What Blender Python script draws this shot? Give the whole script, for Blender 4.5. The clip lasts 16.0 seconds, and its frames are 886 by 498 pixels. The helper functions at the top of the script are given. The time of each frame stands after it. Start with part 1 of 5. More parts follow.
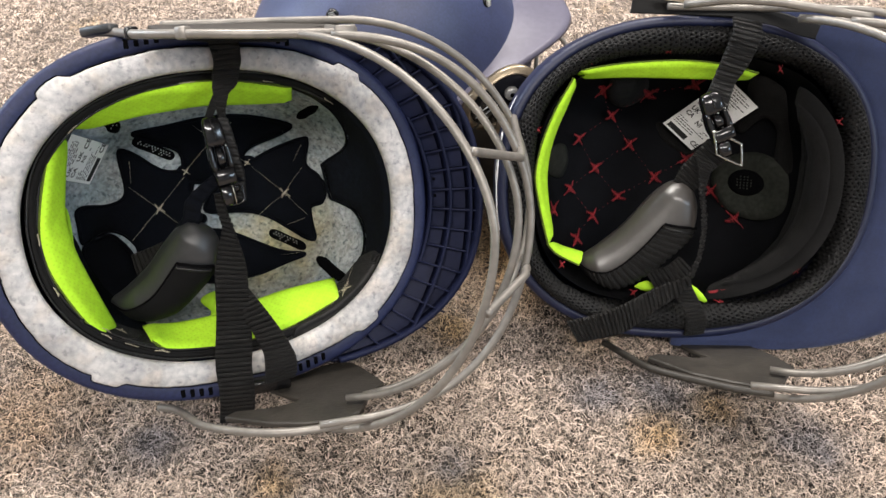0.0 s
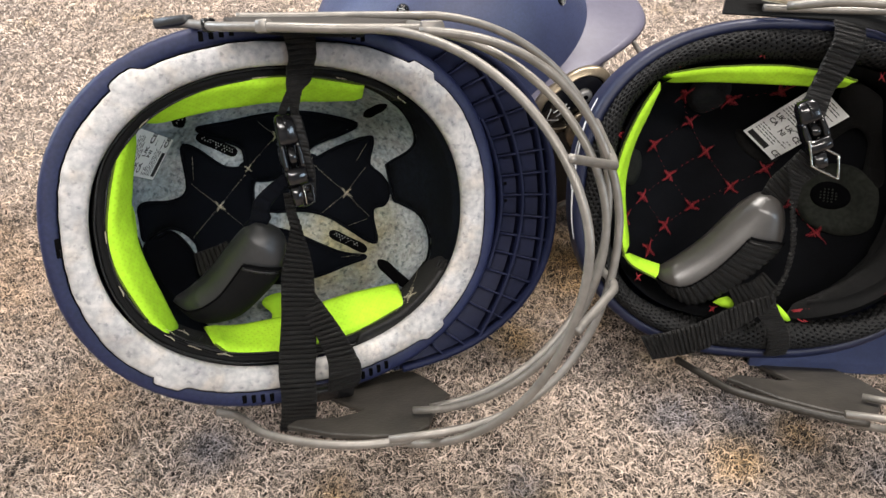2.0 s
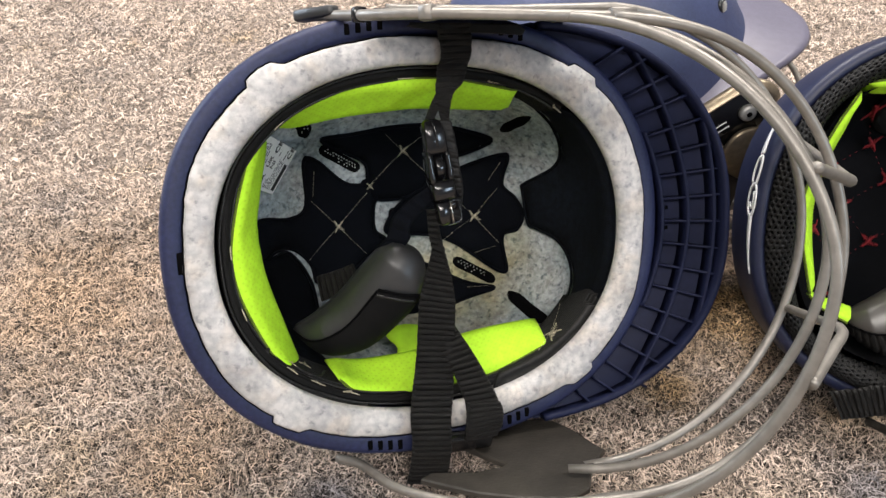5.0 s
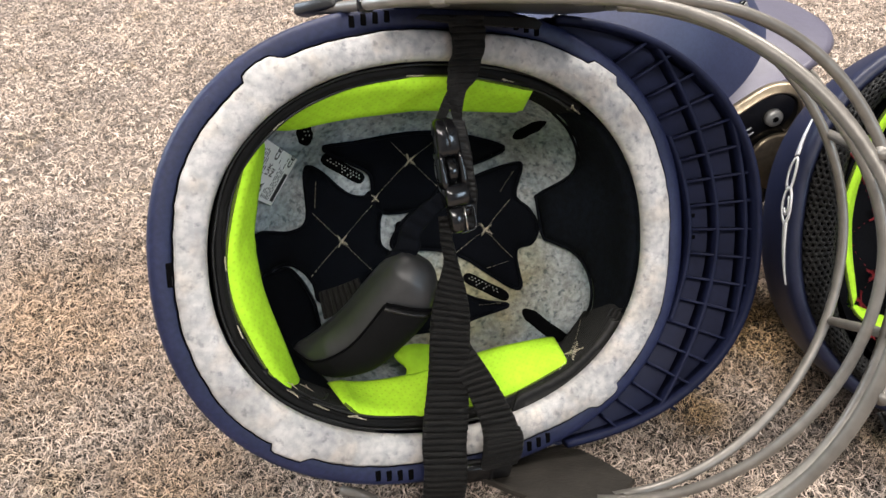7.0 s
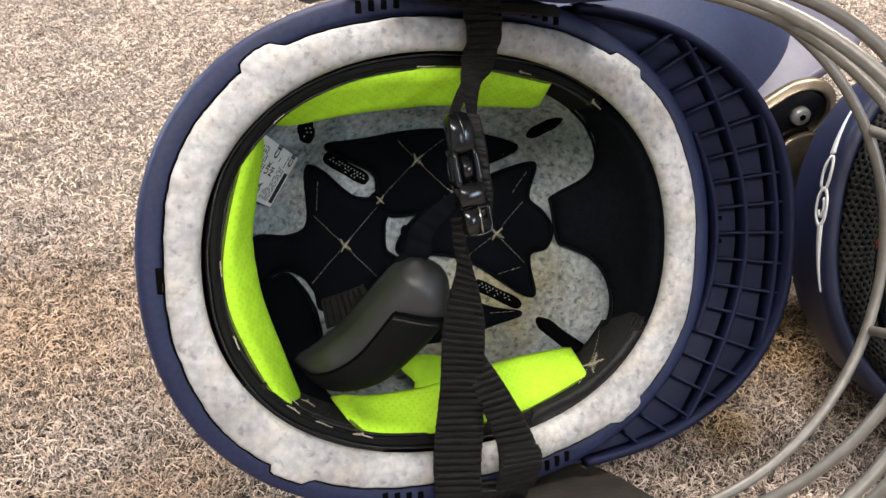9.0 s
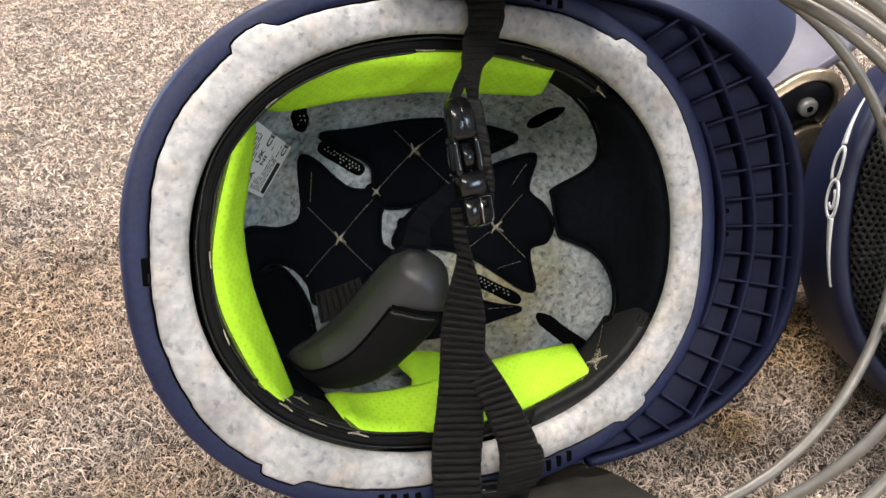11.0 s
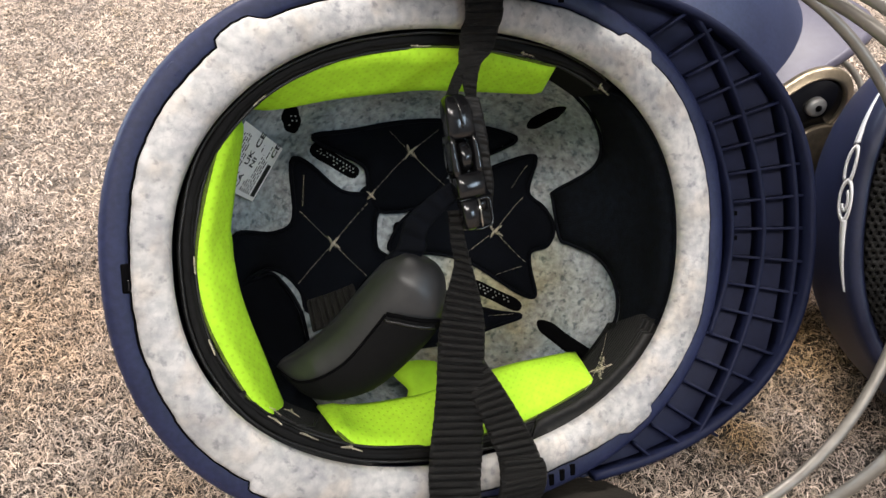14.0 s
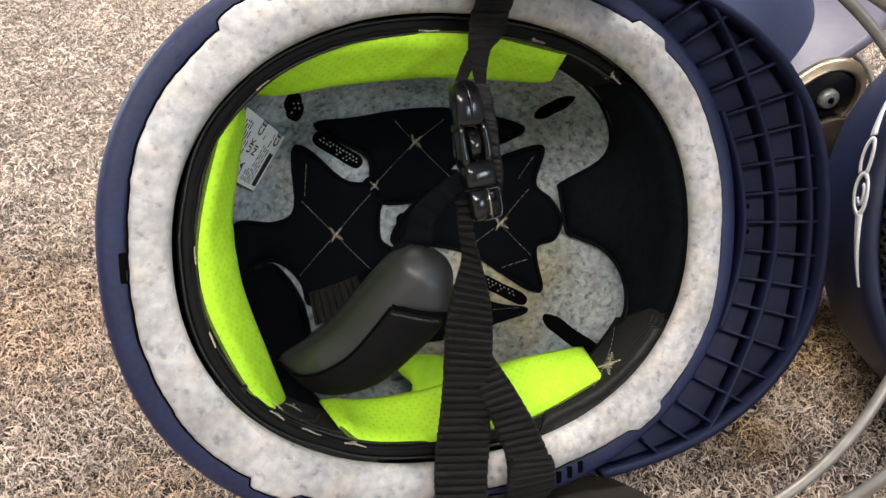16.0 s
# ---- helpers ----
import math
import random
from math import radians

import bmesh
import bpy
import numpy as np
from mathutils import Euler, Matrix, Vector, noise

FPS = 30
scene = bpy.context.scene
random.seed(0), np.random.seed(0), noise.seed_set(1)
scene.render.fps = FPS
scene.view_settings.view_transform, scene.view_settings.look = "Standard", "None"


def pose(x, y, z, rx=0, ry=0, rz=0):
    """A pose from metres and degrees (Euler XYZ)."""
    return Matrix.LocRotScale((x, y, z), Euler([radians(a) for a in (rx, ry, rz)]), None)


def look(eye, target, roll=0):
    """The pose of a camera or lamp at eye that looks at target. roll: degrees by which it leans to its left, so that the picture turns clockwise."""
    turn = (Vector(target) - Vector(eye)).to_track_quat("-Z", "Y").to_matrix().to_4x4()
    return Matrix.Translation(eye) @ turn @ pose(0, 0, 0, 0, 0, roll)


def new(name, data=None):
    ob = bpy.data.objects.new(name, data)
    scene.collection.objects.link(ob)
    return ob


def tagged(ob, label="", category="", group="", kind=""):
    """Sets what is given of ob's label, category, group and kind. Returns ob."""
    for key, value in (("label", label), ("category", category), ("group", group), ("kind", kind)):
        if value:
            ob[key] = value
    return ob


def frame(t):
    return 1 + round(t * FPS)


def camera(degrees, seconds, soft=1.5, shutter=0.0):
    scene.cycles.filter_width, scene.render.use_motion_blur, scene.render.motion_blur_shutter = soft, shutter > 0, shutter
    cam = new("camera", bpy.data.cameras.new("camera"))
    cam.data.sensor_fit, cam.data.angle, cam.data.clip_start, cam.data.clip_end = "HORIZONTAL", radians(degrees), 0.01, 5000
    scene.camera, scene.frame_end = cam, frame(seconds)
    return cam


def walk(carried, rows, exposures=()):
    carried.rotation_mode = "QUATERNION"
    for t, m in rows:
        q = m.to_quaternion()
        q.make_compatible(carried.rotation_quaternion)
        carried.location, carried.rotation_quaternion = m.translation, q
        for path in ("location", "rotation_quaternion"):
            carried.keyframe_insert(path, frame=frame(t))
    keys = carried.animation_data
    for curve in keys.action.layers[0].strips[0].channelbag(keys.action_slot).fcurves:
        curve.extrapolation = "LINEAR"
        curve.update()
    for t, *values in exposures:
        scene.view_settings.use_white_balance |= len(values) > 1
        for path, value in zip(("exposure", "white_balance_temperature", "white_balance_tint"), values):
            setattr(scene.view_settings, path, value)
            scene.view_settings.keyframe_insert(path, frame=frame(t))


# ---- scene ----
cam = camera(63.06, 16.0)
PATH = [
    (0, (0.05638, 0.09186, 0.39452), (0.04778, 0.86189, -0.24344), 1.850),
    (0.5, (0.05714, 0.09276, 0.39242), (0.04849, 0.86290, -0.24540), 2.040),
    (1, (0.05085, 0.09449, 0.39120), (0.03784, 0.86518, -0.24588), 2.266),
    (1.5, (0.04040, 0.10023, 0.38978), (0.01475, 0.87014, -0.24785), 2.242),
    (2, (0.02650, 0.10958, 0.38519), (-0.01856, 0.87608, -0.25547), 1.839),
    (2.5, (0.01147, 0.12004, 0.37972), (-0.04978, 0.88576, -0.26053), 1.589),
    (3, (-0.00321, 0.12601, 0.37020), (-0.07998, 0.89537, -0.26399), 1.534),
    (3.5, (-0.01396, 0.12777, 0.36217), (-0.10742, 0.90221, -0.26353), 1.374),
    (4, (-0.01925, 0.13126, 0.35637), (-0.12666, 0.91021, -0.26146), 1.123),
    (4.2, (-0.02263, 0.13369, 0.35417), (-0.13630, 0.91366, -0.26123), 0.919),
    (6.5, (-0.03596, 0.15788, 0.32040), (-0.16628, 0.97160, -0.24606), -0.469),
    (7, (-0.03982, 0.16024, 0.31654), (-0.17035, 0.97630, -0.24648), -0.499),
    (7.5, (-0.04212, 0.16470, 0.31282), (-0.17485, 0.98357, -0.24560), -0.653),
    (8, (-0.04535, 0.16894, 0.30793), (-0.17956, 0.98904, -0.24834), -0.763),
    (8.5, (-0.04732, 0.17512, 0.30418), (-0.17898, 0.99653, -0.25075), -0.569),
    (9, (-0.04987, 0.17895, 0.30136), (-0.17737, 1.00103, -0.25355), -0.308),
    (9.5, (-0.05123, 0.18114, 0.29815), (-0.17546, 1.00227, -0.25891), -0.127),
    (12, (-0.05591, 0.18908, 0.28827), (-0.17197, 1.01486, -0.26366), 0.277),
    (12.5, (-0.05685, 0.18950, 0.28672), (-0.17415, 1.01829, -0.26040), 0.044),
    (13, (-0.05563, 0.19355, 0.28804), (-0.17576, 1.02306, -0.25737), -0.271),
    (13.5, (-0.05589, 0.19580, 0.28573), (-0.17587, 1.02486, -0.26040), -0.225),
    (14, (-0.05452, 0.19816, 0.28319), (-0.17197, 1.02626, -0.26495), 0.107),
    (14.5, (-0.05571, 0.19973, 0.28315), (-0.17222, 1.02798, -0.26496), 0.225),
    (15, (-0.05820, 0.20113, 0.27935), (-0.17336, 1.02881, -0.26990), 0.297),
    (15.5, (-0.05953, 0.20140, 0.27634), (-0.17276, 1.02801, -0.27492), 0.480),
    (16, (-0.05958, 0.20343, 0.27759), (-0.17188, 1.02826, -0.27652), 0.652),
]
walk(cam, [(t, look(eye, target, roll)) for t, eye, target, roll in PATH])

# ---- world and light ----
world = bpy.data.worlds.new("hall")
scene.world = world
world.use_nodes = True
world.node_tree.nodes["Background"].inputs[0].default_value = (0.85, 0.9, 1.0, 1)
world.node_tree.nodes["Background"].inputs[1].default_value = 0.25
scene.view_settings.exposure = 0.0


def lamp(name, size_x, size_y, watts, colour, m):
    d = bpy.data.lights.new(name, "AREA")
    d.shape, d.size, d.size_y, d.energy, d.color = "RECTANGLE", size_x, size_y, watts, colour
    ob = new(name, d)
    ob.matrix_world = m
    return ob


ROOM_H = 3.0
# ceiling light panels (four) and daylight windows in the side walls
for px, py, watts in ((-0.9, -2.0, 98), (1.1, -2.0, 98), (-0.9, 1.7, 136), (1.1, 1.7, 136)):
    lamp("ceiling_lamp", 1.2, 0.6, watts, (1.0, 0.94, 0.885), pose(px, py, ROOM_H - 0.06))
lamp("window_daylight", 2.4, 1.5, 174, (0.76, 0.87, 1.0), look((-3.9, 1.2, 1.7), (0, 0.5, 0.2)))
for wy in (-2.62, -1.78):
    lamp("window_daylight", 0.62, 1.2, 40, (0.66, 0.83, 1.0), look((4.15, wy, 1.85), (0, 0.5, 0.2)))

# ---- materials ----


def material(name, colour, rough=0.6, metal=0.0, spread=0.0, grain=0.0, scale=300.0, bump=0.0, bump_scale=900.0,
             island=False, sheen=0.0, coat=0.0, colour2=None, spec=0.5):
    """A principled material: two scales of noise vary its colour, a third one its relief."""
    m = bpy.data.materials.new(name)
    m.use_nodes = True
    n, link = m.node_tree.nodes, m.node_tree.links
    b = n["Principled BSDF"]
    b.inputs["Roughness"].default_value = rough
    b.inputs["Metallic"].default_value = metal
    b.inputs["Sheen Weight"].default_value = sheen
    b.inputs["Coat Weight"].default_value = coat
    b.inputs["Specular IOR Level"].default_value = spec
    co = n.new("ShaderNodeTexCoord").outputs["Object"]
    mix = n.new("ShaderNodeMix")
    mix.data_type = "RGBA"
    mix.inputs["A"].default_value = (*colour, 1)
    c2 = colour2 or tuple(c * (1 - spread) for c in colour)
    mix.inputs["B"].default_value = (*c2, 1)
    if island:
        pick = n.new("ShaderNodeMapRange")
        pick.inputs[1].default_value, pick.inputs[2].default_value = 0.12, 0.87
        link.new(n.new("ShaderNodeNewGeometry").outputs["Random Per Island"], pick.inputs[0])
        link.new(pick.outputs[0], mix.inputs["Factor"])
    else:
        tex = n.new("ShaderNodeTexNoise")
        tex.inputs["Scale"].default_value = scale
        tex.inputs["Detail"].default_value = 4
        link.new(co, tex.inputs["Vector"])
        ramp = n.new("ShaderNodeMapRange")
        ramp.inputs[1].default_value, ramp.inputs[2].default_value = 0.35, 0.65
        link.new(tex.outputs["Fac"], ramp.inputs[0])
        link.new(ramp.outputs[0], mix.inputs["Factor"])
    out = mix.outputs["Result"]
    if grain:
        big = n.new("ShaderNodeTexNoise")
        big.inputs["Scale"].default_value = scale / 9
        link.new(co, big.inputs["Vector"])
        rng = n.new("ShaderNodeMapRange")
        rng.inputs[1].default_value, rng.inputs[2].default_value = 0.3, 0.7
        rng.inputs[3].default_value, rng.inputs[4].default_value = 1 - grain, 1 + grain * 0.5
        link.new(big.outputs["Fac"], rng.inputs[0])
        mul = n.new("ShaderNodeMix")
        mul.data_type, mul.blend_type = "RGBA", "MULTIPLY"
        mul.inputs["Factor"].default_value = 1
        link.new(out, mul.inputs["A"])
        link.new(rng.outputs[0], mul.inputs["B"])
        out = mul.outputs["Result"]
    link.new(out, b.inputs["Base Color"])
    if bump:
        bt = n.new("ShaderNodeTexNoise")
        bt.inputs["Scale"].default_value = bump_scale
        bt.inputs["Detail"].default_value = 3
        link.new(co, bt.inputs["Vector"])
        bp = n.new("ShaderNodeBump")
        bp.inputs["Strength"].default_value = bump
        bp.inputs["Distance"].default_value = 0.001
        link.new(bt.outputs["Fac"], bp.inputs["Height"])
        link.new(bp.outputs["Normal"], b.inputs["Normal"])
    return m


def dotted(m, scale, depth, low, high, holes=0.0, loose=0.25):
    """Adds a cell relief (mesh weave, perforations) to a material; holes: how much darker the open cells are."""
    n, link = m.node_tree.nodes, m.node_tree.links
    v = n.new("ShaderNodeTexVoronoi")
    v.inputs["Scale"].default_value = scale
    v.inputs["Randomness"].default_value = loose
    link.new(n.new("ShaderNodeTexCoord").outputs["Object"], v.inputs["Vector"])
    r = n.new("ShaderNodeMapRange")
    r.inputs[1].default_value, r.inputs[2].default_value = low, high
    link.new(v.outputs["Distance"], r.inputs[0])
    b = n["Principled BSDF"]
    bp = n.new("ShaderNodeBump")
    bp.inputs["Strength"].default_value = 1.0
    bp.inputs["Distance"].default_value = depth
    link.new(r.outputs[0], bp.inputs["Height"])
    link.new(bp.outputs["Normal"], b.inputs["Normal"])
    if holes:
        sock = b.inputs["Base Color"].links[0].from_socket
        rng = n.new("ShaderNodeMapRange")
        rng.inputs[3].default_value, rng.inputs[4].default_value = 1 - holes, 1 + holes
        link.new(r.outputs[0], rng.inputs[0])
        mul = n.new("ShaderNodeMix")
        mul.data_type, mul.blend_type = "RGBA", "MULTIPLY"
        mul.inputs["Factor"].default_value = 1
        link.new(sock, mul.inputs["A"])
        link.new(rng.outputs[0], mul.inputs["B"])
        link.new(mul.outputs["Result"], b.inputs["Base Color"])
    return m


def perforated(m, pitch, depth, shade):
    """Rows of small sunk holes on a cloth map in metres, each row half a step off the last."""
    n, link = m.node_tree.nodes, m.node_tree.links
    mp = n.new("ShaderNodeMapping")
    mp.inputs["Rotation"].default_value = (0, 0, math.radians(45))
    link.new(n.new("ShaderNodeTexCoord").outputs["UV"], mp.inputs["Vector"])
    v = n.new("ShaderNodeTexVoronoi")
    v.voronoi_dimensions = "2D"
    v.inputs["Scale"].default_value = 1 / pitch
    v.inputs["Randomness"].default_value = 0.12
    link.new(mp.outputs["Vector"], v.inputs["Vector"])
    r = n.new("ShaderNodeMapRange")
    r.interpolation_type = "SMOOTHSTEP"
    r.inputs[1].default_value, r.inputs[2].default_value = 0.08, 0.26
    link.new(v.outputs["Distance"], r.inputs[0])
    b = n["Principled BSDF"]
    bp = n.new("ShaderNodeBump")
    bp.inputs["Distance"].default_value = depth
    link.new(r.outputs[0], bp.inputs["Height"])
    link.new(bp.outputs["Normal"], b.inputs["Normal"])
    # hole shade painted into the base colour, besides the bump
    rng = n.new("ShaderNodeMapRange")
    rng.inputs[3].default_value, rng.inputs[4].default_value = 1 - shade, 1
    link.new(r.outputs[0], rng.inputs[0])
    mul = n.new("ShaderNodeMix")
    mul.data_type, mul.blend_type = "RGBA", "MULTIPLY"
    mul.inputs["Factor"].default_value = 1
    link.new(b.inputs["Base Color"].links[0].from_socket, mul.inputs["A"])
    link.new(rng.outputs[0], mul.inputs["B"])
    link.new(mul.outputs["Result"], b.inputs["Base Color"])
    return m


def beaded(m, scale, fine, dark):
    """The outlines of pressed foam beads, showing in patches."""
    n, link = m.node_tree.nodes, m.node_tree.links
    co = n.new("ShaderNodeTexCoord").outputs["Object"]
    v = n.new("ShaderNodeTexVoronoi")
    v.feature = "DISTANCE_TO_EDGE"
    v.inputs["Scale"].default_value = scale
    link.new(co, v.inputs["Vector"])
    r = n.new("ShaderNodeMapRange")
    r.inputs[1].default_value, r.inputs[2].default_value = 0.0, fine
    r.inputs[3].default_value, r.inputs[4].default_value = 1.0, 0.0
    link.new(v.outputs["Distance"], r.inputs[0])
    tex = n.new("ShaderNodeTexNoise")
    tex.inputs["Scale"].default_value = 28
    link.new(co, tex.inputs["Vector"])
    k = n.new("ShaderNodeMapRange")
    k.inputs[1].default_value, k.inputs[2].default_value = 0.54, 0.70
    k.inputs[3].default_value, k.inputs[4].default_value = 0.06, 1.0
    link.new(tex.outputs["Fac"], k.inputs[0])
    f = n.new("ShaderNodeMath")
    f.operation = "MULTIPLY"
    link.new(r.outputs[0], f.inputs[0])
    link.new(k.outputs[0], f.inputs[1])
    b = n["Principled BSDF"]
    mul = n.new("ShaderNodeMix")
    mul.data_type, mul.blend_type = "RGBA", "MULTIPLY"
    mul.inputs["B"].default_value = (dark, dark, dark * 1.02, 1)
    link.new(f.outputs[0], mul.inputs["Factor"])
    link.new(b.inputs["Base Color"].links[0].from_socket, mul.inputs["A"])
    link.new(mul.outputs["Result"], b.inputs["Base Color"])
    return m


def dappled(m, scale, tints):
    """Large soft patches of other tints over a material's colour."""
    n, link = m.node_tree.nodes, m.node_tree.links
    b = n["Principled BSDF"]
    sock = b.inputs["Base Color"].links[0].from_socket
    for i, (tint, low, high) in enumerate(tints):
        mp = n.new("ShaderNodeMapping")
        mp.inputs["Location"].default_value = (i * 7.3 + 0.4, i * 3.1, 0)
        link.new(n.new("ShaderNodeTexCoord").outputs["Object"], mp.inputs["Vector"])
        tex = n.new("ShaderNodeTexNoise")
        tex.inputs["Scale"].default_value = scale
        tex.inputs["Detail"].default_value = 3
        link.new(mp.outputs["Vector"], tex.inputs["Vector"])
        r = n.new("ShaderNodeMapRange")
        r.inputs[1].default_value, r.inputs[2].default_value = low, high
        link.new(tex.outputs["Fac"], r.inputs[0])
        mul = n.new("ShaderNodeMix")
        mul.data_type, mul.blend_type = "RGBA", "MULTIPLY"
        mul.inputs["B"].default_value = (*tint, 1)
        link.new(r.outputs[0], mul.inputs["Factor"])
        link.new(sock, mul.inputs["A"])
        sock = mul.outputs["Result"]
    link.new(sock, b.inputs["Base Color"])
    return m


NAVY = material("navy_plastic", (0.0175, 0.0232, 0.0690), 0.52, spec=0.32, spread=0.25, grain=0.15, scale=400, bump=0.12, bump_scale=2500)
PEAK_NAVY = material("dark_navy_plastic", (0.0106, 0.0140, 0.0395), 0.48, spread=0.2, grain=0.15, scale=300, bump=0.1, bump_scale=2500, spec=0.13)
NAVY_CLOTH = material("navy_cloth", (0.019, 0.029, 0.082), 0.7, spread=0.2, grain=0.12, scale=700, bump=0.3, bump_scale=3500, spec=0.3, sheen=0.2)
SHELL_BLUE = material("dusty_blue_plastic", (0.034, 0.046, 0.113), 0.5, spread=0.2, grain=0.15, scale=500, bump=0.15, bump_scale=2500, spec=0.6)
NAVY_SATIN = material("satin_navy", (0.010, 0.0138, 0.042), 0.46, spread=0.2, grain=0.12, scale=400, bump=0.05, bump_scale=2500, spec=0.4)
LILAC = material("greyed_navy_plastic", (0.108, 0.102, 0.145), 0.48, spread=0.12, grain=0.1, scale=200, bump=0.1, bump_scale=2500)
EPS = material("polystyrene_foam", (0.58, 0.562, 0.545), 0.75, grain=0.25, scale=260, bump=0.3, bump_scale=600, colour2=(0.41, 0.408, 0.41), spec=0.15)
dotted(EPS, 300, 0.00016, 0.0, 0.6, 0.0, 1.0)
dappled(EPS, 260, (((0.62, 0.63, 0.66), 0.58, 0.72),))
dappled(EPS, 60, (((0.90, 0.90, 0.92), 0.45, 0.62), ((1.0, 0.95, 0.90), 0.50, 0.62)))
beaded(EPS, 330, 0.10, 0.84)
EPS_GREY = material("grey_polystyrene_foam", (0.46, 0.49, 0.505), 0.75, grain=0.25, scale=300, bump=0.5, bump_scale=520, colour2=(0.27, 0.285, 0.292), spec=0.2)
dappled(EPS_GREY, 280, (((0.42, 0.46, 0.48), 0.55, 0.68),))
beaded(EPS_GREY, 340, 0.12, 0.7)
dappled(EPS_GREY, 45, (((0.80, 0.88, 0.92), 0.45, 0.6),))
BLACK_PAD = material("black_knit", (0.0019, 0.0028, 0.0054), 0.9, spec=0.12, spread=0.3, grain=0.2, scale=900, bump=0.4, bump_scale=3000)
BAND = material("black_headband", (0.0046, 0.0045, 0.0045), 0.75, spec=0.2, spread=0.4, grain=0.3, scale=600, bump=0.5, bump_scale=2200)
LIME = material("lime_neoprene", (0.47, 0.83, 0.034), 0.8, spread=0.12, grain=0.1, scale=250, spec=0.25)
LIME_EDGE = material("cut_lime_neoprene", (0.10, 0.15, 0.01), 0.9, spread=0.4, scale=900)
perforated(LIME, 0.0030, 0.00010, 0.13)
WEB = material("black_webbing", (0.0115, 0.0107, 0.0099), 0.55, spec=0.35, spread=0.7, grain=0.3, scale=1100, bump=1.0, bump_scale=2400)
LEATHER = material("grey_synthetic_leather", (0.0222, 0.0225, 0.0235), 0.43, spread=0.25, grain=0.2, scale=300, bump=0.10, bump_scale=1500, spec=0.65)
LEATHER_PALE = material("taupe_synthetic_leather", (0.054, 0.049, 0.045), 0.36, spread=0.2, grain=0.15, scale=200, bump=0.08, bump_scale=1500, spec=1.0)
CHARCOAL = material("charcoal_foam", (0.027, 0.029, 0.024), 0.85, spread=0.4, grain=0.3, scale=300, bump=0.4, bump_scale=1200, spec=0.2)
PIPING = material("black_piping", (0.010, 0.0098, 0.0095), 0.38, spec=0.5, spread=0.5, grain=0.4, scale=420, bump=0.4, bump_scale=1500)
LEATHER_DARK = material("black_elastic", (0.0042, 0.0042, 0.0045), 0.75, spec=0.14, spread=0.3, grain=0.2, scale=500, bump=0.3, bump_scale=2000)
STEEL = material("grey_powder_coated_steel", (0.255, 0.236, 0.211), 0.42, 0.45, spread=0.2, grain=0.2, scale=150, bump=0.08, bump_scale=700)
PLATE = material("dark_taupe_vinyl", (0.039, 0.0345, 0.029), 0.5, spread=0.35, grain=0.4, scale=90, bump=0.3, bump_scale=500, spec=0.42)
PLATE_DARK = material("black_vinyl", (0.0085, 0.0082, 0.0080), 0.55, spread=0.3, grain=0.25, scale=120, bump=0.2, bump_scale=900, spec=0.25)
BUCKLE = material("black_acetal", (0.0068, 0.0068, 0.0076), 0.17, spread=0.2, scale=300, bump=0.15, bump_scale=160, spec=0.55)
CHROME = material("worn_chrome", (0.55, 0.53, 0.48), 0.22, 1.0, spread=0.3, grain=0.2, scale=300)
BRONZE = material("dark_bronze_plate", (0.32, 0.262, 0.185), 0.36, 0.8, spread=0.3, grain=0.2, scale=200)
ZINC = material("zinc_screw", (0.50, 0.50, 0.48), 0.38, 0.5, spread=0.2, grain=0.15, scale=300)
THREAD = material("cream_thread", (0.68, 0.61, 0.46), 0.75, spread=0.45, scale=900)
RED = material("red_thread", (0.34, 0.018, 0.027), 0.7, spread=0.3, scale=900)
PAPER = material("white_label", (0.90, 0.90, 0.89), 0.6, spread=0.06, scale=500)
INK = material("black_ink", (0.016, 0.016, 0.016), 0.6, spread=0.1)
WHITE = material("white_print", (0.75, 0.76, 0.78), 0.5, spread=0.05)
# near-black that puts the shade of holes, pits and gaps into colour
DARK = material("recess_shade", (0.002, 0.002, 0.0025), 0.9, spec=0.05, spread=0.2)
FELT = material("black_brushed_foam", (0.0058, 0.0054, 0.0052), 0.9, spec=0.2, sheen=0.05, spread=0.5, grain=0.35, scale=500, bump=0.8, bump_scale=1800)
QUILT = material("black_quilted_lining", (0.0034, 0.0037, 0.0054), 0.9, spec=0.15, spread=0.35, grain=0.25, scale=700, bump=0.4, bump_scale=2600)

BRUSHED = material("black_brushed_knit", (0.0040, 0.0062, 0.0108), 0.9, spec=0.15, spread=0.6, grain=0.45, scale=300, bump=0.7, bump_scale=1400)


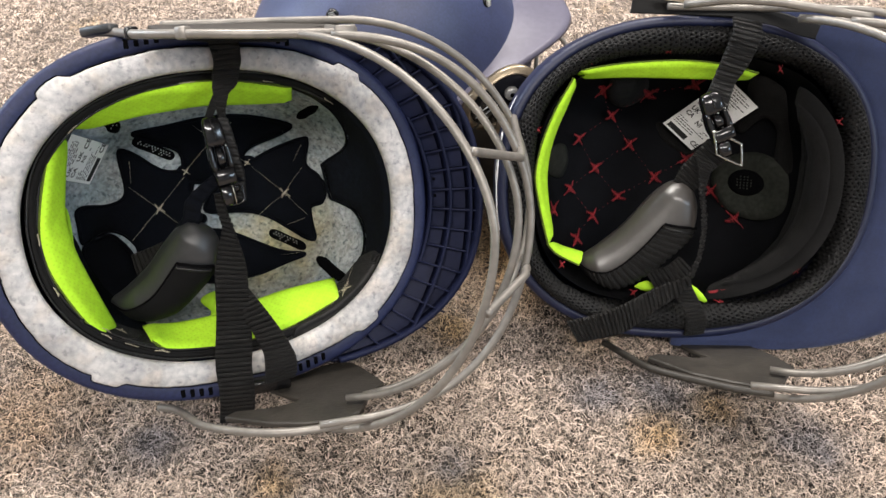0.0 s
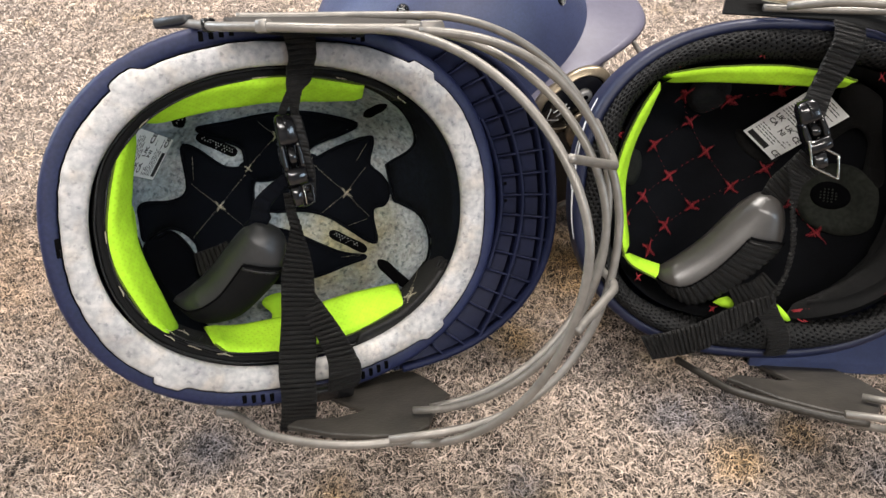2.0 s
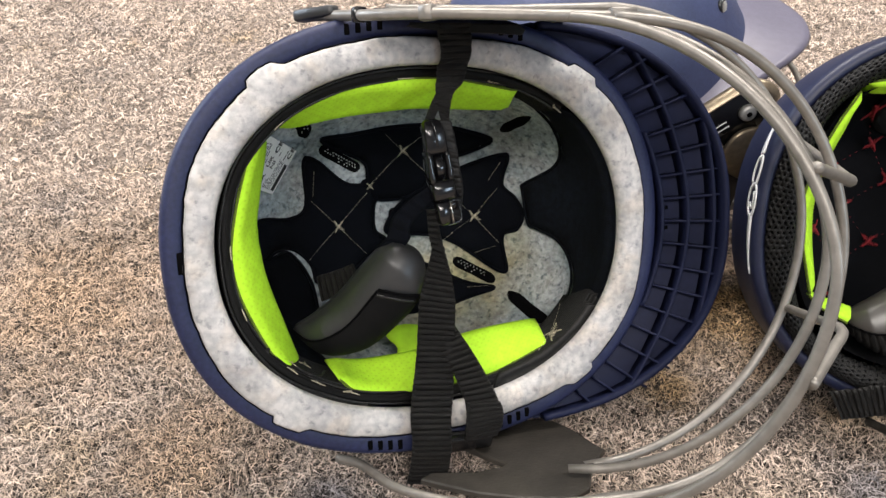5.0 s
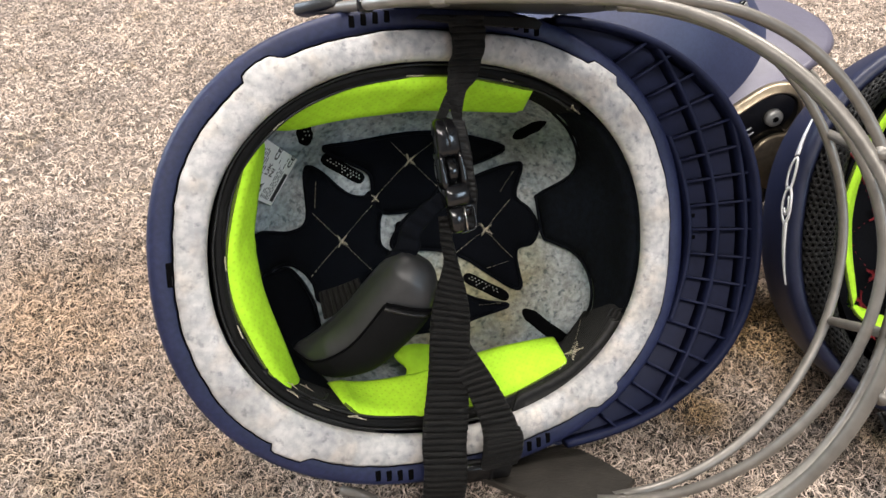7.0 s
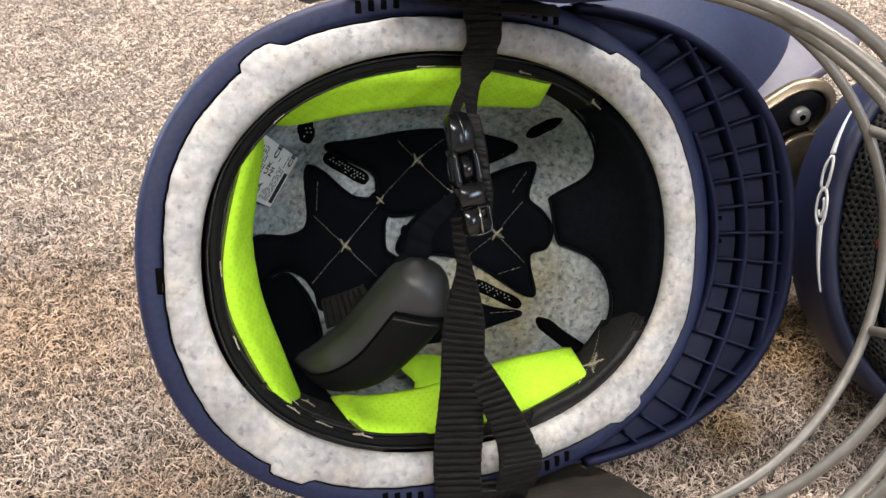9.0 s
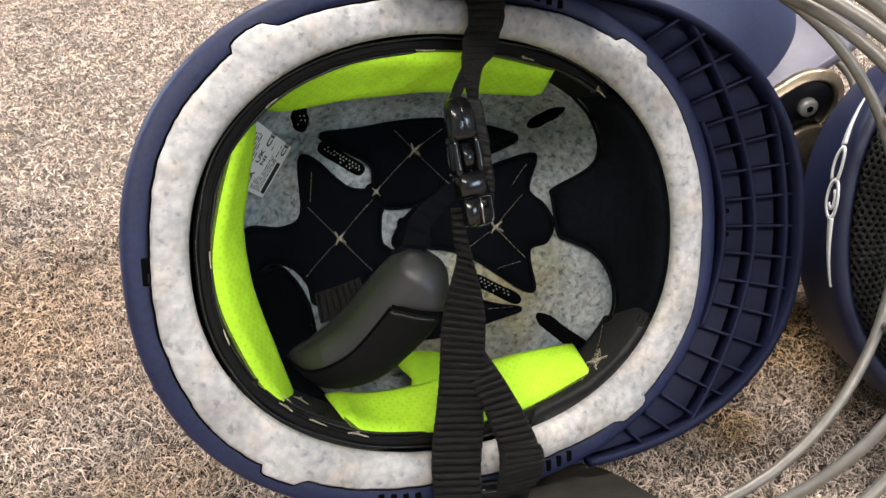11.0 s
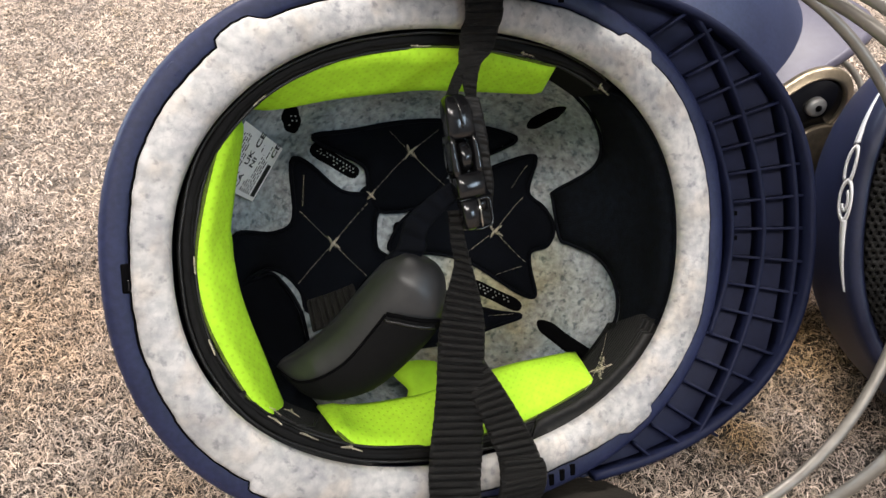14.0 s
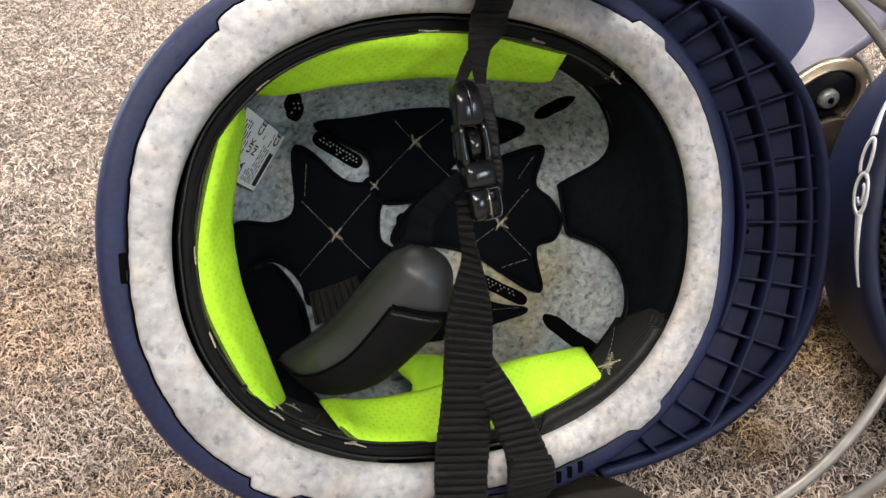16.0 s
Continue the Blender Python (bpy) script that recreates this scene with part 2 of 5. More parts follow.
def grosgrain(m, period, depth, low=0.35, high=1.9):
    """Fine ribs running round the opening, as in a woven band."""
    n, link = m.node_tree.nodes, m.node_tree.links
    w = n.new("ShaderNodeTexWave")
    w.wave_type, w.bands_direction = "BANDS", "Z"
    w.inputs["Scale"].default_value = 0.314 / period
    w.inputs["Distortion"].default_value = 0.6
    link.new(n.new("ShaderNodeTexCoord").outputs["Object"], w.inputs["Vector"])
    b = n["Principled BSDF"]
    sock = b.inputs["Base Color"].links[0].from_socket
    # base colour follows the ribs: painted light on ridges, shade in grooves
    rng = n.new("ShaderNodeMapRange")
    rng.inputs[3].default_value, rng.inputs[4].default_value = low, high
    link.new(w.outputs["Fac"], rng.inputs[0])
    mul = n.new("ShaderNodeMix")
    mul.data_type, mul.blend_type = "RGBA", "MULTIPLY"
    mul.inputs["Factor"].default_value = 1
    link.new(sock, mul.inputs["A"])
    link.new(rng.outputs[0], mul.inputs["B"])
    link.new(mul.outputs["Result"], b.inputs["Base Color"])
    bp = n.new("ShaderNodeBump")
    bp.inputs["Distance"].default_value = depth
    link.new(w.outputs["Fac"], bp.inputs["Height"])
    link.new(bp.outputs["Normal"], n["Principled BSDF"].inputs["Normal"])
    return m


grosgrain(BAND, 0.0013, 0.0003, 0.8, 1.2)
RIBBED = grosgrain(material("black_ribbed_band", (0.0092, 0.0088, 0.0084), 0.7, spec=0.3, spread=0.4, grain=0.3, scale=600, bump=0.5, bump_scale=2200), 0.0015, 0.0016, 0.25, 2.8)
MESHFAB = material("black_spacer_mesh", (0.0062, 0.0060, 0.0060), 0.62, spec=0.3, spread=0.5, grain=0.4, scale=700, bump=0.6, bump_scale=2600)
FIBRE = material("carpet_fibre", (0.765, 0.617, 0.507), 0.8, island=True, colour2=(0.068, 0.055, 0.045), grain=0.25, scale=90)
dappled(FIBRE, 11, (((0.89, 0.91, 0.95), 0.54, 0.68), ((0.97, 0.90, 0.72), 0.60, 0.72)))


def flecked(m, spots, z=0.0):
    """Flecks of dye or painted-in light and shade at one height: x, y, radius, tint."""
    n, link = m.node_tree.nodes, m.node_tree.links
    b = n["Principled BSDF"]
    sock = b.inputs["Base Color"].links[0].from_socket
    co = n.new("ShaderNodeTexCoord").outputs["Object"]
    tex = n.new("ShaderNodeTexNoise")
    tex.inputs["Scale"].default_value = 45
    tex.inputs["Detail"].default_value = 4
    link.new(co, tex.inputs["Vector"])
    for x, y, r, tint in spots:
        d = n.new("ShaderNodeVectorMath")
        d.operation = "DISTANCE"
        d.inputs[1].default_value = (x, y, z)
        link.new(co, d.inputs[0])
        add = n.new("ShaderNodeMath")
        add.operation = "MULTIPLY_ADD"
        add.inputs[1].default_value = 1.6 * r
        link.new(tex.outputs["Fac"], add.inputs[0])
        link.new(d.outputs["Value"], add.inputs[2])
        rng = n.new("ShaderNodeMapRange")
        rng.inputs[1].default_value, rng.inputs[2].default_value = r * 2.0, r * 1.0
        link.new(add.outputs[0], rng.inputs[0])
        mul = n.new("ShaderNodeMix")
        mul.data_type, mul.blend_type = "RGBA", "MULTIPLY"
        mul.inputs["B"].default_value = (*tint, 1)
        link.new(rng.outputs[0], mul.inputs["Factor"])
        link.new(sock, mul.inputs["A"])
        sock = mul.outputs["Result"]
    link.new(sock, b.inputs["Base Color"])
    return m


# warm bounced light on the lower front lobe, painted into the foam colour
flecked(EPS_GREY, ((0.058, -0.036, 0.046, (1.0, 0.87, 0.58)), (0.030, -0.052, 0.042, (1.0, 0.89, 0.64))), -0.098)
# dyed patches; those around helmet two also hold its shadow in their tint
OCHRE, SLATE = (0.92, 0.77, 0.50), (0.46, 0.51, 0.62)
flecked(FIBRE, ((0.202, 0.389, 0.022, OCHRE), (-0.047, 0.339, 0.017, OCHRE), (0.110, 0.560, 0.065, OCHRE), (0.060, 0.480, 0.026, OCHRE), (0.245, 0.415, 0.018, OCHRE),
                (0.064, 0.353, 0.020, SLATE), (0.163, 0.420, 0.026, SLATE), (0.235, 0.440, 0.024, SLATE), (0.205, 0.424, 0.030, SLATE), (-0.130, 0.362, 0.024, SLATE), (0.300, 0.385, 0.030, SLATE), (-0.36, 0.50, 0.11, (0.93, 0.83, 0.70)), (-0.22, 0.38, 0.05, (0.93, 0.83, 0.70))))
# near-black so the gaps between fibres carry their shade as colour
GAP_SHADE = material("pile_gap_shade", (0.03, 0.025, 0.021), 0.95, spread=0.6, grain=0.35, scale=350, bump=1.0, bump_scale=450)
CARPET = material("looped_carpet", (0.33, 0.272, 0.227), 0.95, spread=0.5, grain=0.3, scale=240, bump=1.0, bump_scale=300)
WALL = material("grey_wall_paint", (0.24, 0.24, 0.245), 0.8, spread=0.05, scale=20)
CEIL = material("grey_ceiling_tile", (0.30, 0.30, 0.30), 0.85, spread=0.05, scale=20)

# ---- mesh helpers ----


def mesh(name, verts, faces, mat, smooth=True):
    me = bpy.data.meshes.new(name)
    me.from_pydata([tuple(v) for v in verts], [], faces)
    me.materials.append(mat)
    if smooth:
        me.polygons.foreach_set("use_smooth", [True] * len(me.polygons))
    me.update()
    return me


def part(name, data, mat, parent, label="", smooth=True):
    """Links verts and faces as one mesh under a thing or part."""
    ob = new(name, mesh(name, data[0], data[1], mat, smooth and mat is not WEB))
    ob.parent = parent
    return tagged(ob, label, kind="stuff" if name in ("stitching", "small_print", "wire_mesh") else "")


def join(*pieces):
    verts, faces = [], []
    for v, f in pieces:
        o = len(verts)
        verts += list(v)
        faces += [tuple(i + o for i in q) for q in f]
    return verts, faces


def loft(rings, closed=True, caps=(False, False)):
    n = len(rings[0])
    verts = [p for r in rings for p in r]
    faces = []
    for a in range(len(rings) - 1):
        for b in range(n if closed else n - 1):
            c = (b + 1) % n
            faces.append((a * n + b, a * n + c, (a + 1) * n + c, (a + 1) * n + b))
    if caps[0]:
        faces.append(tuple(reversed(range(n))))
    if caps[1]:
        faces.append(tuple(range((len(rings) - 1) * n, len(rings) * n)))
    return verts, faces


def oval(a, b, n, cx, cy, z, count=96):
    """A superellipse in a level plane."""
    out = []
    for k in range(count):
        c, s = math.cos(2 * math.pi * k / count), math.sin(2 * math.pi * k / count)
        r = (abs(c) ** n + abs(s) ** n) ** (-1 / n)
        out.append((cx + a * r * c, cy + b * r * s, z))
    return out


def spline(points, per=8):
    """Catmull-Rom through control points of any dimension."""
    p = np.array(points, float)
    p = np.vstack([2 * p[0] - p[1], p, 2 * p[-1] - p[-2]])
    out = []
    for i in range(1, len(p) - 2):
        for t in np.linspace(0, 1, per, endpoint=False):
            out.append(0.5 * (2 * p[i] + (p[i + 1] - p[i - 1]) * t + (2 * p[i - 1] - 5 * p[i] + 4 * p[i + 1] - p[i + 2]) * t * t
                              + (3 * p[i] - p[i - 1] - 3 * p[i + 1] + p[i + 2]) * t ** 3))
    out.append(p[-2])
    return np.array(out)


def loop_spline(points, per=5):
    p = np.array(points, float)
    n = len(p)
    out = []
    for i in range(n):
        a, b, c, d = p[i - 1], p[i], p[(i + 1) % n], p[(i + 2) % n]
        for t in np.linspace(0, 1, per, endpoint=False):
            out.append(0.5 * (2 * b + (c - a) * t + (2 * a - 5 * b + 4 * c - d) * t * t + (3 * b - a - 3 * c + d) * t ** 3))
    return np.array(out)


def tube(path, r, sides=10, caps=True):
    path = [Vector(p) for p in path]
    rings, side = [], None
    for i, p in enumerate(path):
        d = (path[min(i + 1, len(path) - 1)] - path[max(i - 1, 0)]).normalized()
        if side is None:
            side = d.orthogonal().normalized()
        side = (side - d * side.dot(d)).normalized()
        up = d.cross(side)
        rr = r[i] if isinstance(r, (list, tuple)) else r
        rings.append([p + rr * (math.cos(2 * math.pi * k / sides) * side + math.sin(2 * math.pi * k / sides) * up) for k in range(sides)])
    return loft(rings, True, (caps, caps))


def resample(pts, step):
    pts = np.array(pts, float)
    d = np.r_[0, np.cumsum(np.linalg.norm(np.diff(pts[:, :3], axis=0), axis=1))]
    s = np.linspace(0, d[-1], max(3, int(d[-1] / step)))
    return np.stack([np.interp(s, d, pts[:, k]) for k in range(pts.shape[1])], 1)


def ribbon(controls, thick=0.0016, rib=0.0030, wave=0.0007, crumple=0.0):
    """A woven strap with cross ribs. Controls: left edge and right edge, six numbers a row. crumple: height of its creases."""
    rows = resample(spline(controls, 12), rib / 6)
    profile = (1.0, 1.0, 1.0, 0.9, -1.0, -0.9)
    rings = []
    for i, row in enumerate(rows):
        a, b = Vector(row[:3]), Vector(row[3:])
        nxt, prv = rows[min(i + 1, len(rows) - 1)], rows[max(i - 1, 0)]
        along = (Vector(nxt[:3]) + Vector(nxt[3:]) - Vector(prv[:3]) - Vector(prv[3:])).normalized()
        across = (b - a).normalized()
        up = across.cross(along).normalized()
        slack = 0.8 + 0.5 * noise.noise((i * 0.11, controls[0][0] * 900, 0))
        h = thick / 2 + wave * slack * profile[i % 6]
        w = (b - a).length
        e = min(0.0009, w * 0.2)
        top, low = [], []
        for f in (0.0, 0.06, 0.2, 0.4, 0.6, 0.8, 0.94, 1.0):
            q = a + across * w * f
            c = crumple * noise.noise((i * 0.16 + f * 0.8, f * 2.2, controls[0][1] * 700)) + 0.0002 * noise.noise((i * 1.7, f * 9, 3))
            edge = 0.35 if f in (0.0, 1.0) else 1.0
            jag = across * (0.0002 * noise.noise((i * 0.9, f * 30, 7))) if edge < 1 else Vector((0, 0, 0))
            top.append(q + jag + up * (h * edge + c))
            low.append(q + jag - up * (h * edge - c))
        rings.append(top + low[::-1])
    return loft(rings, True, (True, True))


def box(size, m=None, bevel=0.0):
    bm = bmesh.new()
    bmesh.ops.create_cube(bm, size=1, matrix=Matrix.Diagonal((*size, 1)))
    if bevel:
        bmesh.ops.bevel(bm, geom=bm.edges[:], offset=bevel, segments=2, affect="EDGES", profile=0.6)
    if m is not None:
        bmesh.ops.transform(bm, matrix=m, verts=bm.verts)
    bm.verts.index_update()
    out = [v.co.copy() for v in bm.verts], [tuple(v.index for v in f.verts) for f in bm.faces]
    bm.free()
    return out


def frame_of(origin, along, normal):
    """A matrix with x along and z as near the normal as may be."""
    x = Vector(along).normalized()
    z = Vector(normal)
    z = (z - x * z.dot(x)).normalized()
    y = z.cross(x)
    return Matrix(((x.x, y.x, z.x, origin[0]), (x.y, y.y, z.y, origin[1]), (x.z, y.z, z.z, origin[2]), (0, 0, 0, 1)))


def slab(outline, thick, m, bevel=0.0006):
    """A flat plate of a given outline (closed), with softened edges; its face is towards +z of m."""
    o = np.array(outline, float)
    c = o.mean(0)

    def shrunk(d, z):
        out = []
        for k in range(len(o)):
            t = o[(k + 1) % len(o)] - o[k - 1]
            t /= max(np.linalg.norm(t), 1e-9)
            nrm = np.array([t[1], -t[0]])
            if nrm @ (o[k] - c) < 0:
                nrm = -nrm
            q = o[k] - nrm * d
            out.append(m @ Vector((q[0], q[1], z)))
        return out
    return loft([shrunk(bevel, 0), shrunk(0, bevel), shrunk(0, thick - bevel), shrunk(bevel, thick)], True, (True, True))


def inside(poly, pts):
    x, y = pts[:, 0], pts[:, 1]
    hit = np.zeros(len(pts), bool)
    j = len(poly) - 1
    for i in range(len(poly)):
        xi, yi, xj, yj = *poly[i], *poly[j]
        hit ^= ((yi > y) != (yj > y)) & (x < (xj - xi) * (y - yi) / (yj - yi + 1e-12) + xi)
        j = i
    return hit


def edge_distance(poly, pts):
    best = np.full(len(pts), 1e9)
    for i in range(len(poly)):
        a, b = poly[i - 1], poly[i]
        ab = b - a
        t = np.clip(((pts - a) @ ab) / max(ab @ ab, 1e-12), 0, 1)
        best = np.minimum(best, np.linalg.norm(pts - a - t[:, None] * ab, axis=1))
    return best


def patch(outline, lift, thick, step=0.005, soft=0.004, per=5, quilt=None):
    """A padded piece of a given outline on a curved surface. lift(u, v, h): the place h above the surface."""
    from_outline = loop_spline(outline, per)
    lo, hi = from_outline.min(0), from_outline.max(0)
    gx, gy = np.meshgrid(np.arange(lo[0], hi[0], step), np.arange(lo[1], hi[1], step * 0.87))
    gx = gx + (np.arange(gx.shape[0])[:, None] % 2) * step / 2
    grid = np.stack([gx.ravel(), gy.ravel()], 1)
    grid = grid[inside(from_outline, grid)]
    grid = grid[edge_distance(from_outline, grid) > step * 0.35]
    n = len(from_outline)
    pts = np.vstack([from_outline, grid])
    edges = [(i, (i + 1) % n) for i in range(n)]
    vo, _, fo, *_ = delaunay([Vector(p) for p in pts], edges, [], 1, 1e-7)
    uv = np.array([tuple(v) for v in vo])
    d = edge_distance(from_outline, uv)
    h = thick * np.sqrt(np.clip(1 - (1 - np.clip(d / soft, 0, 1)) ** 2, 0, 1)) * 0.9 + thick * 0.1
    if quilt is not None:
        h = h * quilt(uv)
    verts = [lift(u, v, hh) for (u, v), hh in zip(uv, h)]
    faces = [tuple(f) for f in fo]
    base = len(verts)
    count = {}
    for f in faces:
        for a, b in zip(f, f[1:] + f[:1]):
            count[(a, b)] = count.get((a, b), 0) + 1
    rim = [(a, b) for a, b in count if (b, a) not in count]
    low = {}
    for a, b in rim:
        for i in (a, b):
            if i not in low:
                low[i] = len(verts)
                verts.append(lift(uv[i][0], uv[i][1], -0.001))
    faces += [(b, a, low[a], low[b]) for a, b in rim]
    return verts, faces


from mathutils.geometry import delaunay_2d_cdt as delaunay


def dashes(lines, lift, h, length=0.0027, gap=0.0005, width=0.00019):
    """Stitches: short rods along lines on a surface."""
    out = []
    for a, b in lines:
        a, b = np.array(a), np.array(b)
        n = max(1, int(np.linalg.norm(b - a) / (length + gap)))
        for k in range(n):
            p = a + (b - a) * (k + 0.15) / n
            q = a + (b - a) * (k + 0.15 + length / (length + gap) * 0.85) / n
            out.append(tube([lift(*p, h), lift(*((p + q) / 2), h + 0.0003), lift(*q, h)], width / 2, 5))
    return join(*out)


def star(u, v, lift, h, size=0.008, width=0.0007, seed=0, arms=4):
    """A worn knot of thread where quilting lines cross: thin arms, each whipped with short stitches that all lean one way."""
    rnd = random.Random(seed)
    out = []
    lean = rnd.uniform(1.2, 1.9)
    for k in range(arms):
        a = math.radians(360 / arms * k + 45 + rnd.uniform(-10, 10))
        bend = rnd.uniform(-0.35, 0.35)
        r1 = size * rnd.uniform(0.8, 1.15)
        core = []
        for r in (0.0, 0.3, 0.55, 0.8, 1.0):
            b = a + bend * r
            core.append(lift(u + r1 * r * math.cos(b), v + r1 * r * math.sin(b), h))
        out.append(tube(core, [width * 0.26, width * 0.24, width * 0.22, width * 0.18, width * 0.13], 5))
        for j in range(8):
            r = (j + 0.4) / 8
            b = a + bend * r
            half = size * 0.34 * (1 - 0.75 * r) * rnd.uniform(0.65, 1.3)
            tilt = lean + rnd.uniform(-0.3, 0.3)
            x, y = u + r1 * r * math.cos(b), v + r1 * r * math.sin(b)
            p, q = (x + half * math.cos(tilt), y + half * math.sin(tilt)), (x - half * math.cos(tilt), y - half * math.sin(tilt))
            out.append(tube([lift(*p, h), lift(x, y, h + width * 0.7), lift(*q, h)], width * 0.19, 5))
    return join(*out)


def text_mesh(body, size, m):
    cu = bpy.data.curves.new("lettering", "FONT")
    cu.body, cu.size, cu.extrude, cu.resolution_u, cu.offset = body, size, 0.00005, 2, size * 0.02
    ob = bpy.data.objects.new("lettering", cu)
    scene.collection.objects.link(ob)
    me = bpy.data.meshes.new_from_object(ob.evaluated_get(bpy.context.evaluated_depsgraph_get()))
    out = [m @ v.co for v in me.vertices], [tuple(p.vertices) for p in me.polygons]
    bpy.data.objects.remove(ob)
    bpy.data.curves.remove(cu)
    bpy.data.meshes.remove(me)
    return out


def empty(name, m, label, category, group=""):
    ob = new(name)
    ob.empty_display_size = 0.02
    ob.matrix_world = m
    return tagged(ob, label, category, group)


def frame_matrix(ex, ey, ez, o):
    return Matrix(((ex[0], ey[0], ez[0], o[0]), (ex[1], ey[1], ez[1], o[1]), (ex[2], ey[2], ez[2], o[2]), (0, 0, 0, 1)))


def axes(ex, ez, o):
    ex, ez = Vector(ex).normalized(), Vector(ez)
    ez = (ez - ex * ez.dot(ex)).normalized()
    return frame_matrix(ex, ez.cross(ex), ez, o)


# ---- the place: floor, walls, ceiling ----


def room():
    def plate(name, sx, sy, sz, x, y, z, mat, label, category):
        ob = new(name, mesh(name, *box((sx, sy, sz)), mat, False))
        ob.location = (x, y, z)
        tagged(ob, label, category, kind="structure")
        return ob
    # sheet added under the near pile to paint the shade between fibres
    plate("pile_gap_sheet", 0.99, 0.362, 0.005, 0.0, 0.474, -0.0145, GAP_SHADE, "near-black sheet standing for shade between carpet fibres", "carpet floor")
    plate("floor", 8.4, 8.4, 0.12, 0.1, 0.6, -0.0775, CARPET, "tan and grey looped carpet floor with darker patches", "carpet floor")
    plate("wall_north", 8.4, 0.2, ROOM_H, 0.1, 4.9, ROOM_H / 2, WALL, "plain grey painted wall of the hall", "wall")
    plate("wall_south", 8.4, 0.2, ROOM_H, 0.1, -3.7, ROOM_H / 2, WALL, "plain grey painted wall of the hall", "wall")
    plate("wall_east", 0.2, 8.4, ROOM_H, 4.4, 0.6, ROOM_H / 2, WALL, "plain grey painted wall of the hall", "wall")
    plate("wall_west", 0.2, 8.4, ROOM_H, -4.2, 0.6, ROOM_H / 2, WALL, "plain grey painted wall of the hall", "wall")
    plate("ceiling", 8.4, 8.4, 0.15, 0.1, 0.6, ROOM_H + 0.075, CEIL, "plain grey ceiling with light panels", "ceiling")


room()


def carpet_pile(name, x0, x1, y0, y1, count, size, half_width, seg, seed):
    """Curly fibres lying over one another."""
    r = np.random.default_rng(seed)
    x, y = r.uniform(x0, x1, count), r.uniform(y0, y1, count)
    a, curl = r.uniform(0, 2 * np.pi, count), r.normal(0, 0.42, count)
    length, w = size * r.uniform(0.5, 1.6, count), half_width * r.uniform(0.7, 1.4, count)
    z0, lift = np.minimum(r.uniform(-0.0125, -0.0005, count), r.uniform(-0.0125, -0.0005, count) + 0.003), size * r.uniform(0.1, 0.6, count)
    verts = np.zeros((count, seg + 1, 2, 3), np.float32)
    for k in range(seg + 1):
        t = k / seg
        z = z0 + lift * np.sin(np.pi * (0.1 + 0.85 * t))
        for side in (0, 1):
            s = 1 if side else -1
            verts[:, k, side, 0] = x - s * np.sin(a) * w
            verts[:, k, side, 1] = y + s * np.cos(a) * w
            verts[:, k, side, 2] = z + s * w * 0.5
        x = x + np.cos(a) * length / seg
        y = y + np.sin(a) * length / seg
        a = a + curl * 2.6 / seg
    base = (np.arange(count) * (seg + 1) * 2)[:, None, None]
    k = (np.arange(seg) * 2)[None, :, None]
    quads = base + k + np.array([0, 2, 3, 1])[None, None, :]
    me = bpy.data.meshes.new(name)
    nv, nf = count * (seg + 1) * 2, count * seg
    me.vertices.add(nv)
    me.vertices.foreach_set("co", verts.ravel())
    me.loops.add(nf * 4)
    me.loops.foreach_set("vertex_index", quads.ravel().astype(np.int32))
    me.polygons.add(nf)
    me.polygons.foreach_set("loop_start", np.arange(nf, dtype=np.int32) * 4)
    me.polygons.foreach_set("use_smooth", np.ones(nf, bool))
    me.update(calc_edges=True)
    me.materials.append(FIBRE)
    ob = new(name, me)
    tagged(ob, "short curly tan and grey carpet pile", "carpet", kind="stuff")
    return ob


carpet_pile("carpet_pile", -0.50, 0.50, 0.29, 0.66, 265000, 0.0055, 0.00019, 3, 1)
carpet_pile("carpet_pile", -1.00, 0.80, 0.58, 1.45, 210000, 0.0066, 0.00040, 2, 2)

# ---- helmets ----


def dome_rows(a, b, n, d, cx, cy, z0, rows, count, e=0.8, tip=0.03):
    """Rings of a rounded dome from its wide end (z0) down to its crown."""
    out = []
    for k in range(rows + 1):
        t = k / rows * math.pi / 2
        f = max(math.cos(t) ** e, tip)
        out.append(oval(a * f, b * f, n, cx, cy, z0 - d * math.sin(t) ** e, count))
    return out


def shell(parent, a, b, n, d, cx, lip, mat, label, z0=-0.02, e=1.0):
    """A hard shell with a rolled lip round its opening."""
    inner = list(reversed(dome_rows(a - 0.004, b - 0.004, n, d - 0.004, cx, 0, z0, 20, 96, e)))
    rim = [oval(a - i, b - i, n, cx, 0, z, 96) for i, z in
           ((lip + 0.002, -0.014), (lip + 0.0005, -0.004), (lip - 0.0012, -0.0010), (lip * 0.72, 0.0), (0.0040, 0.0002), (0.0018, -0.0008), (0.0006, -0.0026), (0.0, -0.008))]
    outer = dome_rows(a, b, n, d, cx, 0, z0, 20, 96, e)
    return part("shell", loft(inner + rim + outer, True, (True, True)), mat, parent, label)


